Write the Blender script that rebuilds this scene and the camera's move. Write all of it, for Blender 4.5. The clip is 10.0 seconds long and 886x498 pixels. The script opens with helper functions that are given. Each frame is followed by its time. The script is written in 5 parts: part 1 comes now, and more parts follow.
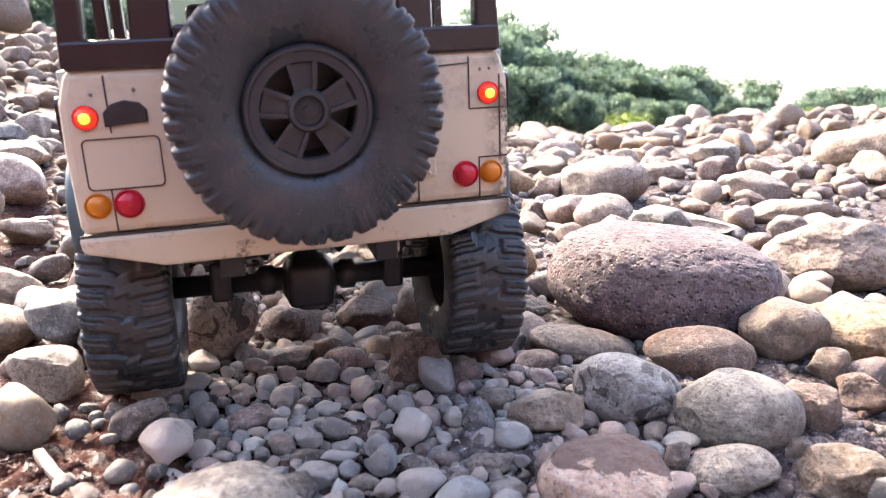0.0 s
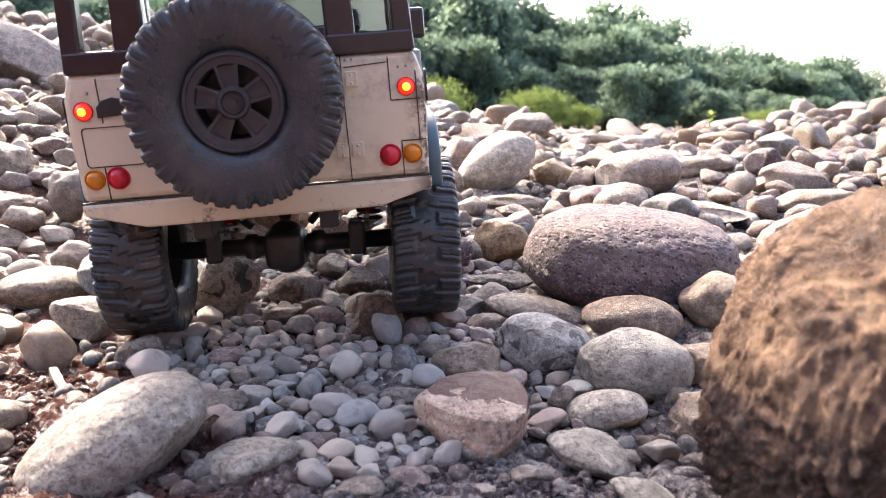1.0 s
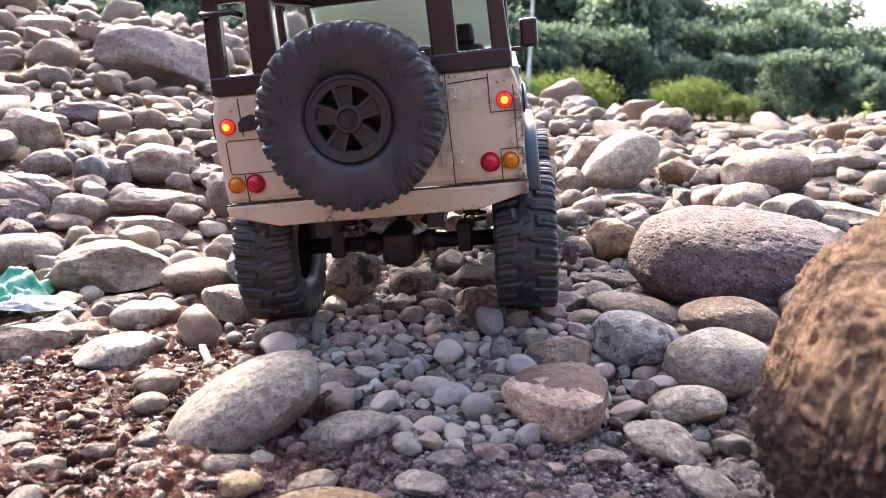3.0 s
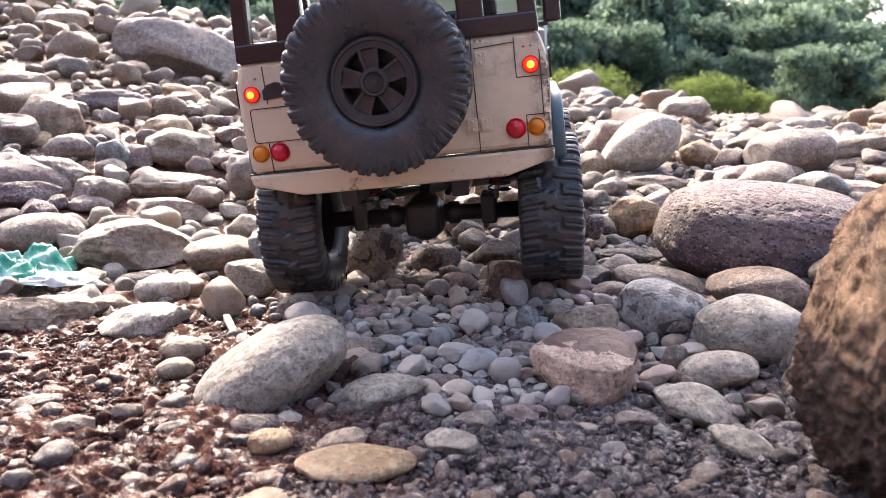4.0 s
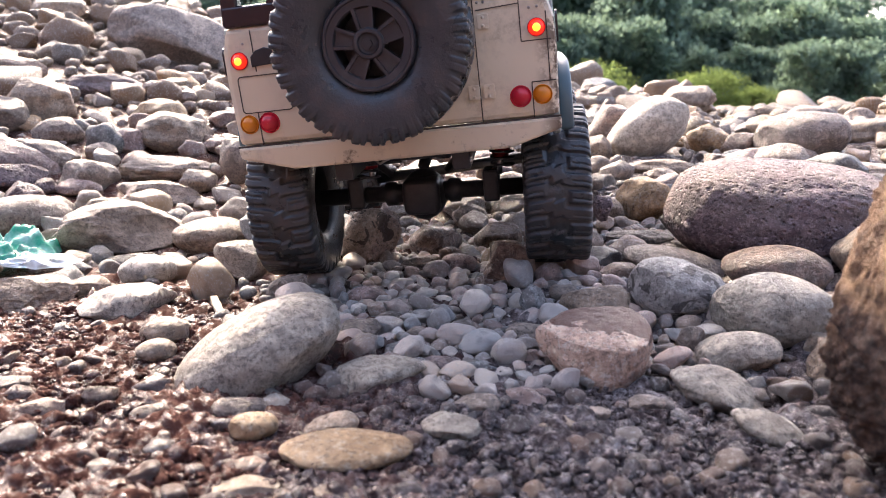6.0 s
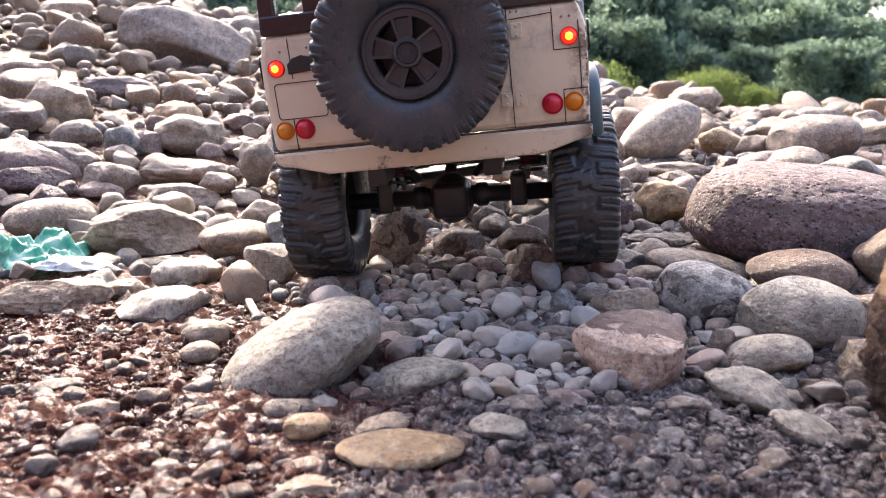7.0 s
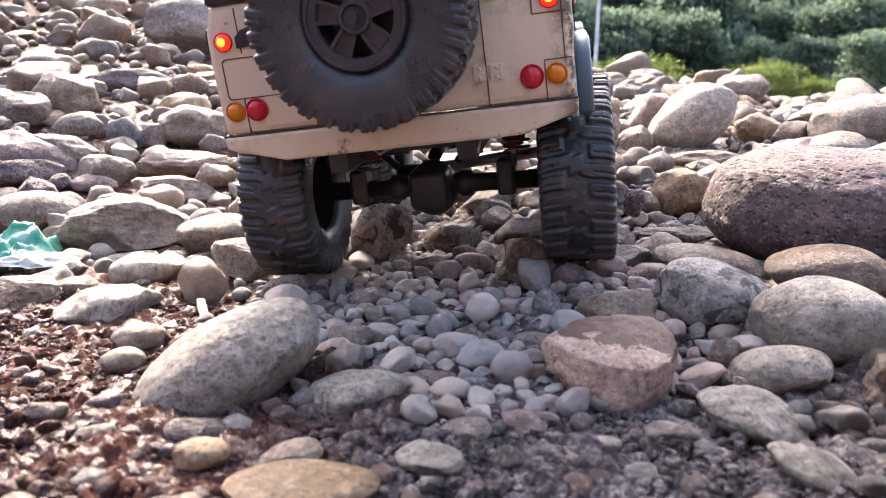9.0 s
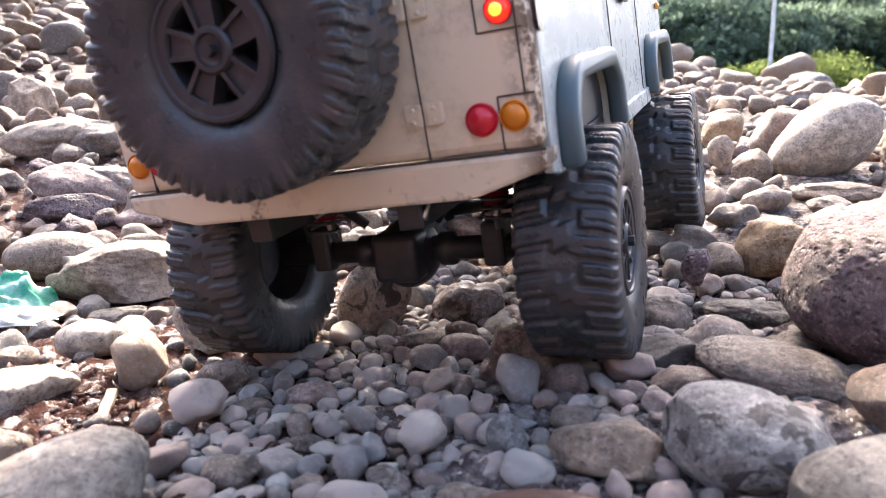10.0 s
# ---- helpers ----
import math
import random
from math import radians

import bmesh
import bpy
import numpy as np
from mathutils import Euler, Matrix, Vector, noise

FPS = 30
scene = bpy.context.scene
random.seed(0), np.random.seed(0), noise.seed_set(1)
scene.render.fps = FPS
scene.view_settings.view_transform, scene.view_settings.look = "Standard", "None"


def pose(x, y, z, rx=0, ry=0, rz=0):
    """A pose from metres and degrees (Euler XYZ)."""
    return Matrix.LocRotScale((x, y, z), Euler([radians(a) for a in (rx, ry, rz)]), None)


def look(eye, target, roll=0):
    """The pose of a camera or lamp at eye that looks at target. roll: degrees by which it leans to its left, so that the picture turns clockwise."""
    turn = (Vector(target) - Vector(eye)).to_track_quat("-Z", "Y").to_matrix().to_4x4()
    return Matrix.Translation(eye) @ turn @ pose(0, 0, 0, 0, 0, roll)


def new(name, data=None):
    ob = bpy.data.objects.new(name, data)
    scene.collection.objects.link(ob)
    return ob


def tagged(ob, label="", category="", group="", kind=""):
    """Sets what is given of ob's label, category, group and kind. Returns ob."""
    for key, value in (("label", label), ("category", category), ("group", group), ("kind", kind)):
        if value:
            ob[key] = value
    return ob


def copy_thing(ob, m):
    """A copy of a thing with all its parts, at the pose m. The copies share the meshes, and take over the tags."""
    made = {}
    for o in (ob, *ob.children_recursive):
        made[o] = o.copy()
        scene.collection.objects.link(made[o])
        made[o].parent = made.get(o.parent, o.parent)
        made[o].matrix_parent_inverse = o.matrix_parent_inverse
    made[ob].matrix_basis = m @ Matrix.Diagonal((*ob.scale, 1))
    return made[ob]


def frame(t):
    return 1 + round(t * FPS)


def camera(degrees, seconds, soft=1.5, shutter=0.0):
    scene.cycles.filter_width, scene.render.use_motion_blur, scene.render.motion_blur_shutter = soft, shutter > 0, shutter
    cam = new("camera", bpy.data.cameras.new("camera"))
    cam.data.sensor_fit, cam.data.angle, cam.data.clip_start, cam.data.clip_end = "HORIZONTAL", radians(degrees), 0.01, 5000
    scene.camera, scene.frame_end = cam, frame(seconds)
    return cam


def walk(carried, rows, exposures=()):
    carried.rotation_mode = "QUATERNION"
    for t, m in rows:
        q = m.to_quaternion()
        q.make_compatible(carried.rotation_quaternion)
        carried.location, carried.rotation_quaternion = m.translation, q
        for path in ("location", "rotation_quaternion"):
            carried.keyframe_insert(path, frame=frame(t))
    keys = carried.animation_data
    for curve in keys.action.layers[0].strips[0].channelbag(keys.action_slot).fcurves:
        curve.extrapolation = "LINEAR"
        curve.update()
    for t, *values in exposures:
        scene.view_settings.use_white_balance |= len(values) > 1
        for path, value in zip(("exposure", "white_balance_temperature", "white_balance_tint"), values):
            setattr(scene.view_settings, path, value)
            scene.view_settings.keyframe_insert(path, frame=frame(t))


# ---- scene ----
cam = camera(59.5, 10.0, soft=0.55)
# a small camera close to its subject: the near mud and the far shore are softly out of focus
cam.data.dof.use_dof, cam.data.dof.focus_distance, cam.data.dof.aperture_fstop = True, 0.40, 24.0
# seconds, eye in metres, turn in degrees
PATH = [
    (0.0, -0.0277, -0.2953, 0.0998, 80.71, -2.69, -13.66),
    (0.5, 0.0162, -0.3322, 0.1036, 80.66, -2.38, -9.32),
    (1.0, 0.0388, -0.358, 0.0983, 80.41, -1.93, -4.53),
    (1.5, 0.0381, -0.3804, 0.0934, 80.19, -1.46, -0.12),
    (2.0, 0.046, -0.3814, 0.1004, 80.01, -1.16, 3.21),
    (2.5, 0.0575, -0.386, 0.1052, 79.9, -0.87, 5.3),
    (2.7, 0.0585, -0.3858, 0.1063, 79.87, -1.05, 5.74),
    (3.8, 0.0543, -0.3894, 0.098, 79.08, -0.49, 6.63),
    (4.0, 0.0532, -0.3867, 0.0923, 79.52, -0.67, 7.01),
    (4.5, 0.0463, -0.3853, 0.0881, 79.41, -0.68, 7.11),
    (5.0, 0.0507, -0.377, 0.0834, 79.37, -0.64, 7.15),
    (5.2, 0.0527, -0.3724, 0.082, 79.5, -0.92, 7.01),
    (6.3, 0.05, -0.3678, 0.0803, 79.17, -0.62, 7.13),
    (6.5, 0.0458, -0.3706, 0.0816, 79.25, -0.67, 7.13),
    (7.0, 0.0381, -0.3759, 0.0833, 79.19, -0.69, 7.06),
    (7.5, 0.0422, -0.3819, 0.0764, 79.1, -0.69, 7.01),
    (8.0, 0.0506, -0.3746, 0.0698, 79.04, -0.63, 7.14),
    (8.5, 0.0539, -0.3597, 0.0694, 78.97, -0.48, 7.9),
    (9.0, 0.0652, -0.3321, 0.0753, 78.93, -0.04, 10.71),
    (9.5, 0.0886, -0.2866, 0.0807, 79.1, 0.63, 15.96),
    (10.0, 0.1123, -0.235, 0.0866, 79.57, 1.17, 22.33),
]
walk(cam, [(t, pose(x, y, z, rx, ry, rz)) for t, x, y, z, rx, ry, rz in PATH],
     exposures=[(0.0, 3.00, 6350, 17), (0.6, 2.80, 6350, 17), (1.5, 2.62, 6350, 17), (2.5, 2.53, 6350, 17), (8.5, 2.53, 6350, 17), (9.4, 2.68, 6350, 17), (10.0, 2.80, 6350, 17)])

# ---- light: hazy morning sun ahead of the lens, white sky ----
SUN_AZ, SUN_EL = -27.0, 37.0        # degrees from +y towards +x, degrees up
world = bpy.data.worlds.new("sky")
scene.world = world
world.use_nodes = True
wn = world.node_tree
sky = wn.nodes.new("ShaderNodeTexSky")
sky.sky_type, sky.sun_disc = "NISHITA", False
sky.sun_elevation, sky.sun_rotation = radians(SUN_EL), radians(SUN_AZ)
sky.air_density, sky.dust_density, sky.ozone_density = 0.9, 6.0, 0.4
bg = wn.nodes["Background"]
bg.inputs["Strength"].default_value = 0.15
wn.links.new(sky.outputs[0], bg.inputs["Color"])
sun_data = bpy.data.lights.new("sun", "SUN")
sun_data.energy, sun_data.angle, sun_data.color = 1.30, radians(0.6), (1.0, 0.86, 0.64)
sun = new("sun", sun_data)
sa, se = radians(SUN_AZ), radians(SUN_EL)
sun_from = Vector((math.sin(sa) * math.cos(se), math.cos(sa) * math.cos(se), math.sin(se)))
sun.matrix_world = look(sun_from * 30, (0, 0, 0))


# ---- materials ----
def mat_base(name, rough=0.6, metal=0.0, color=(0.5, 0.5, 0.5)):
    m = bpy.data.materials.new(name)
    m.use_nodes = True
    b = m.node_tree.nodes["Principled BSDF"]
    b.inputs["Base Color"].default_value = (*color, 1)
    b.inputs["Roughness"].default_value, b.inputs["Metallic"].default_value = rough, metal
    return m, m.node_tree, b


def ramp(nt, fac, stops):
    r = nt.nodes.new("ShaderNodeValToRGB")
    while len(r.color_ramp.elements) < len(stops):
        r.color_ramp.elements.new(0.5)
    for e, (p, c) in zip(r.color_ramp.elements, stops):
        e.position, e.color = p, (*c, 1) if len(c) == 3 else c
    nt.links.new(fac, r.inputs[0])
    return r.outputs[0]


def grey(v):
    return (v, v, v)


def tex_noise(nt, scale, detail=4.0, rough=0.6, vec=None, distortion=0.0):
    n = nt.nodes.new("ShaderNodeTexNoise")
    n.inputs["Scale"].default_value, n.inputs["Detail"].default_value = scale, detail
    n.inputs["Roughness"].default_value, n.inputs["Distortion"].default_value = rough, distortion
    if vec is None:
        g = nt.nodes.new("ShaderNodeNewGeometry")
        vec = g.outputs["Position"]
    nt.links.new(vec, n.inputs["Vector"])
    return n.outputs[0]


def mix(nt, fac, a, b, mode="MIX"):
    m = nt.nodes.new("ShaderNodeMix")
    m.data_type, m.blend_type = "RGBA", mode
    for sock, val in ((m.inputs[0], fac), (m.inputs[6], a), (m.inputs[7], b)):
        if isinstance(val, (int, float)):
            sock.default_value = val
        elif isinstance(val, tuple):
            sock.default_value = (*val, 1)
        else:
            nt.links.new(val, sock)
    return m.outputs[2]


def bump(nt, b, height, strength=0.5, dist=0.0006):
    n = nt.nodes.new("ShaderNodeBump")
    n.inputs["Strength"].default_value, n.inputs["Distance"].default_value = strength, dist
    nt.links.new(height, n.inputs["Height"])
    nt.links.new(n.outputs[0], b.inputs["Normal"])
    return n


def math_node(nt, op, a, v):
    m = nt.nodes.new("ShaderNodeMath")
    m.operation = op
    nt.links.new(a, m.inputs[0])
    if isinstance(v, (int, float)):
        m.inputs[1].default_value = v
    else:
        nt.links.new(v, m.inputs[1])
    return m.outputs[0]


def stone_material(name, low, high, fleck, rough=0.56, pits=0.0, stain=None, vary=0.18, cap=None):
    """River stone: blotches a few centimetres wide, mineral flecks a millimetre wide, fine pitting, light veins."""
    m, nt, b = mat_base(name, rough)
    info = nt.nodes.new("ShaderNodeObjectInfo")
    geo = nt.nodes.new("ShaderNodeNewGeometry")
    rnd = math_node(nt, "ADD", info.outputs["Random"], geo.outputs["Random Per Island"])
    rnd = math_node(nt, "FRACT", rnd, 0.0)
    blotch = tex_noise(nt, 38, 5, 0.62, distortion=0.6)
    col = ramp(nt, blotch, [(0.32, low), (0.68, high)])
    fl = tex_noise(nt, 430, 4, 0.75)
    col = mix(nt, ramp(nt, fl, [(0.53, grey(0)), (0.60, grey(0.9))]), col, fleck)
    dk = tex_noise(nt, 560, 4, 0.75)
    col = mix(nt, ramp(nt, dk, [(0.38, grey(0.95)), (0.47, grey(0))]), col, tuple(c * 0.4 for c in low))
    mott = tex_noise(nt, 150, 5, 0.7, distortion=0.4)
    col = mix(nt, ramp(nt, mott, [(0.32, grey(0.80)), (0.50, grey(0))]), col, tuple(c * 0.45 for c in low))
    col = mix(nt, ramp(nt, mott, [(0.52, grey(0)), (0.68, grey(0.75))]), col, tuple(min(0.8, c * 1.6) for c in high))
    dust = tex_noise(nt, 16, 4, 0.6)
    col = mix(nt, ramp(nt, dust, [(0.45, grey(0)), (0.75, grey(0.35))]), col, (0.36, 0.30, 0.23))
    if stain:
        sp = tex_noise(nt, 85, 4, 0.6, distortion=1.0)
        low_, high_ = 0.565, 0.58
        if cap:
            tc = nt.nodes.new("ShaderNodeTexCoord")
            dot = nt.nodes.new("ShaderNodeVectorMath")
            dot.operation = "DOT_PRODUCT"
            dot.inputs[1].default_value = cap
            nt.links.new(tc.outputs["Object"], dot.inputs[0])
            sp = math_node(nt, "ADD", math_node(nt, "MULTIPLY", sp, 0.9), dot.outputs["Value"])
            low_, high_ = 0.825, 0.84
        col = mix(nt, ramp(nt, sp, [(low_, grey(0)), (high_, grey(0.9))]), col, stain)
    hue = nt.nodes.new("ShaderNodeHueSaturation")
    nt.links.new(col, hue.inputs["Color"])
    val = nt.nodes.new("ShaderNodeMapRange")
    val.inputs["To Min"].default_value, val.inputs["To Max"].default_value = 1 - vary, 1 + vary
    nt.links.new(rnd, val.inputs["Value"])
    nt.links.new(val.outputs[0], hue.inputs["Value"])
    nt.links.new(hue.outputs[0], b.inputs["Base Color"])
    nt.links.new(ramp(nt, blotch, [(0.3, grey(rough - 0.1)), (0.7, grey(rough + 0.12))]), b.inputs["Roughness"])
    h = tex_noise(nt, 210, 8, 0.78)
    if pits:
        v = nt.nodes.new("ShaderNodeTexVoronoi")
        v.inputs["Scale"].default_value = 330
        g2 = nt.nodes.new("ShaderNodeNewGeometry")
        nt.links.new(g2.outputs["Position"], v.inputs["Vector"])
        pit = ramp(nt, v.outputs["Distance"], [(0.05, grey(0)), (0.35, grey(1))])
        h = mix(nt, pits, h, pit)
    bump(nt, b, h, 0.9, 0.0042 + 0.002 * pits)
    return m


STONE = {
    "grey": stone_material("grey_stone", (0.165, 0.127, 0.102), (0.265, 0.205, 0.165), (0.42, 0.36, 0.30)),
    # lighter copy of pale, lifted mainly for stones lying in the car's shade
    "lifted_pale": stone_material("lifted_pale_stone", (0.400, 0.340, 0.270), (0.530, 0.465, 0.375), (0.20, 0.17, 0.14)),
    "blue": stone_material("blue_grey_stone", (0.131, 0.134, 0.133), (0.237, 0.230, 0.218), (0.405, 0.405, 0.386)),
    "pale": stone_material("pale_stone", (0.290, 0.222, 0.175), (0.390, 0.310, 0.245), (0.17, 0.133, 0.108)),
    "tan": stone_material("tan_stone", (0.240, 0.172, 0.120), (0.355, 0.265, 0.186), (0.45, 0.38, 0.30)),
    "pink": stone_material("pink_stone", (0.245, 0.165, 0.144), (0.335, 0.241, 0.208), (0.468, 0.396, 0.353)),
    "purple": stone_material("purple_stone", (0.105, 0.068, 0.072), (0.165, 0.112, 0.113), (0.28, 0.22, 0.22), 0.66, pits=0.45),
    "orange": stone_material("ochre_stone", (0.327, 0.192, 0.086), (0.408, 0.276, 0.150), (0.495, 0.405, 0.294)),
    "brown": stone_material("brown_stone", (0.131, 0.080, 0.057), (0.221, 0.142, 0.104), (0.342, 0.273, 0.218), rough=0.40),
    "dark": stone_material("dark_wet_stone", (0.048, 0.040, 0.038), (0.096, 0.080, 0.072), (0.2, 0.18, 0.16), 0.34),
    "patched": stone_material("patched_stone", (0.270, 0.262, 0.245), (0.400, 0.385, 0.360), (0.52, 0.50, 0.46), stain=(0.059, 0.049, 0.043), rough=0.40),
    "spotted": stone_material("spotted_stone", (0.340, 0.245, 0.200), (0.470, 0.360, 0.295), (0.54, 0.46, 0.40), stain=(0.050, 0.034, 0.028), rough=0.40),
    "green": stone_material("grey_green_stone", (0.270, 0.245, 0.200), (0.400, 0.360, 0.295), (0.46, 0.43, 0.36), rough=0.40),
    "rust": stone_material("rust_patched_stone", (0.440, 0.265, 0.180), (0.600, 0.410, 0.300), (0.62, 0.53, 0.45), stain=(0.085, 0.028, 0.016), cap=(0.06, 0.10, 0.82), rough=0.40),
}


def mud_material():
    m, nt, b = mat_base("wet_mud", 0.4)
    big = tex_noise(nt, 22, 5, 0.65)
    small = tex_noise(nt, 380, 5, 0.7)
    col = ramp(nt, big, [(0.3, (0.032, 0.011, 0.008)), (0.52, (0.066, 0.026, 0.019)), (0.75, (0.115, 0.050, 0.036))])
    col = mix(nt, ramp(nt, small, [(0.54, grey(0)), (0.66, grey(0.5))]), col, (0.17, 0.095, 0.07))
    # greyer and lighter towards +x, for speckled grit and for mud in shade
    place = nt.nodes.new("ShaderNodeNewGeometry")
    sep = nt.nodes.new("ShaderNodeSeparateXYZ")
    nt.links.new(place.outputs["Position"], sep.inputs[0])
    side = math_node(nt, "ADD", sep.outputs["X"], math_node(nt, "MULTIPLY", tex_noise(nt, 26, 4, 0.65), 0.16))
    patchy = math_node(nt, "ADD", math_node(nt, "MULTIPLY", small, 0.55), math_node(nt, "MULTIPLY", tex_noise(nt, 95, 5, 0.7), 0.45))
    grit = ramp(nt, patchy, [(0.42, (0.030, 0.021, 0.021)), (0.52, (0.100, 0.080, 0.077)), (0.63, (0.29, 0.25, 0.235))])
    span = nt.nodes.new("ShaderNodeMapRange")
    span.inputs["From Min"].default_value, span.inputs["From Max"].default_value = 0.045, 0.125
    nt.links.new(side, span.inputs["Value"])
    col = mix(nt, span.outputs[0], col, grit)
    # up the bank the ground is dry tan sand
    # by Y alone, so the unseen ground behind stays dark and bounces little
    dry = nt.nodes.new("ShaderNodeMapRange")
    dry.inputs["From Min"].default_value, dry.inputs["From Max"].default_value = 0.15, 1.3
    nt.links.new(sep.outputs["Y"], dry.inputs["Value"])
    col = mix(nt, dry.outputs[0], col, ramp(nt, big, [(0.3, (0.10, 0.075, 0.055)), (0.7, (0.17, 0.13, 0.095))]))
    nt.links.new(col, b.inputs["Base Color"])
    wet = tex_noise(nt, 170, 4, 0.7)
    nt.links.new(mix(nt, dry.outputs[0], ramp(nt, wet, [(0.44, grey(0.13)), (0.52, grey(0.80))]), grey(0.9)), b.inputs["Roughness"])
    nt.links.new(mix(nt, dry.outputs[0], ramp(nt, wet, [(0.44, grey(0.60)), (0.52, grey(0.06))]), grey(0.1)), b.inputs["Specular IOR Level"])
    bump(nt, b, small, 0.8, 0.0032)
    return m


def gravel_material(name, tints, rough=0.62):
    """Loose pebbles: every one takes its own tint."""
    m, nt, b = mat_base(name, 0.6)
    geo = nt.nodes.new("ShaderNodeNewGeometry")
    info = nt.nodes.new("ShaderNodeObjectInfo")
    own = math_node(nt, "FRACT", math_node(nt, "ADD", geo.outputs["Random Per Island"], info.outputs["Random"]), 0.0)
    k = len(tints) - 1
    col = ramp(nt, own, [(i / k, c) for i, c in enumerate(tints)])
    b.inputs["Roughness"].default_value = rough
    blotch = tex_noise(nt, 130, 6, 0.7)
    col = mix(nt, ramp(nt, blotch, [(0.34, grey(0.4)), (0.46, grey(0))]), col, (0.10, 0.075, 0.06))
    fl = tex_noise(nt, 520, 4, 0.75)
    col = mix(nt, ramp(nt, fl, [(0.53, grey(0)), (0.63, grey(0.6))]), col, (0.5, 0.47, 0.43))
    nt.links.new(col, b.inputs["Base Color"])
    bump(nt, b, tex_noise(nt, 300, 8, 0.8), 0.9, 0.0030)
    return m


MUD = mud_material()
# tints lifted, as this gravel lies in the car's shade
GRAVEL = gravel_material("pebble_mix", [(0.201, 0.177, 0.159), (0.555, 0.501, 0.443), (0.366, 0.360, 0.342), (0.260, 0.206, 0.177), (0.684, 0.643, 0.560), (0.460, 0.325, 0.266),
                                        (0.460, 0.454, 0.425), (0.661, 0.531, 0.401), (0.224, 0.159, 0.136), (0.602, 0.460, 0.389), (0.637, 0.578, 0.501)], 0.38)
# tan and brown, held darker because the bank lies in full sun
BANK = gravel_material("bank_mix", [(0.102, 0.074, 0.053), (0.192, 0.135, 0.087), (0.135, 0.096, 0.071), (0.231, 0.158, 0.092), (0.154, 0.094, 0.062), (0.244, 0.187, 0.123),
                                    (0.115, 0.096, 0.076), (0.212, 0.124, 0.060), (0.128, 0.079, 0.057), (0.180, 0.128, 0.092)])
# held below the gravel's tints, since most cobbles are sunlit
COBBLES = gravel_material("cobble_mix", [(0.12, 0.095, 0.080), (0.27, 0.215, 0.170), (0.19, 0.185, 0.175), (0.33, 0.235, 0.165), (0.36, 0.315, 0.255), (0.22, 0.140, 0.105), (0.16, 0.13, 0.115), (0.40, 0.30, 0.20), (0.25, 0.175, 0.145), (0.31, 0.27, 0.225)])
# darker tints put the shade between stones into the pebbles' colour
GAP_SHADE = gravel_material("gap_shade_mix", [(0.10, 0.085, 0.075), (0.24, 0.21, 0.18), (0.14, 0.145, 0.14), (0.30, 0.22, 0.165), (0.33, 0.31, 0.27), (0.18, 0.11, 0.085), (0.12, 0.10, 0.09), (0.40, 0.35, 0.29)])
WET = gravel_material("wet_pebble_mix", [(0.060, 0.034, 0.028), (0.17, 0.115, 0.090), (0.085, 0.060, 0.053), (0.25, 0.17, 0.115), (0.12, 0.065, 0.050), (0.22, 0.180, 0.155), (0.09, 0.070, 0.066)], 0.3)


def clod_material():
    """Orange earth with dark mud in patches, its lower half darkened for shade."""
    m, nt, b = mat_base("caked_mud", 0.75)
    big = tex_noise(nt, 42, 7, 0.72, distortion=0.5)
    col = ramp(nt, big, [(0.34, (0.055, 0.028, 0.019)), (0.45, (0.20, 0.105, 0.060)), (0.55, (0.40, 0.235, 0.130)), (0.70, (0.52, 0.35, 0.21))])
    fine = tex_noise(nt, 300, 8, 0.8)
    col = mix(nt, ramp(nt, fine, [(0.36, grey(0.75)), (0.50, grey(0))]), col, (0.070, 0.040, 0.027))
    col = mix(nt, ramp(nt, fine, [(0.54, grey(0)), (0.66, grey(0.6))]), col, (0.52, 0.37, 0.25))
    # below an uneven line the colour darkens: clinging mud and the shade down there
    tc = nt.nodes.new("ShaderNodeTexCoord")
    sep = nt.nodes.new("ShaderNodeSeparateXYZ")
    nt.links.new(tc.outputs["Object"], sep.inputs[0])
    line = math_node(nt, "ADD", sep.outputs["Z"], math_node(nt, "MULTIPLY", tex_noise(nt, 60, 5, 0.7), 1.3))
    shade_and_mud = ramp(nt, line, [(0.38, grey(0.9)), (0.66, grey(0))])
    col = mix(nt, shade_and_mud, col, ramp(nt, fine, [(0.40, (0.020, 0.010, 0.008)), (0.52, (0.075, 0.038, 0.027)), (0.64, (0.24, 0.13, 0.08))]))
    nt.links.new(col, b.inputs["Base Color"])
    bump(nt, b, fine, 1.0, 0.006)
    return m


CAKED = clod_material()


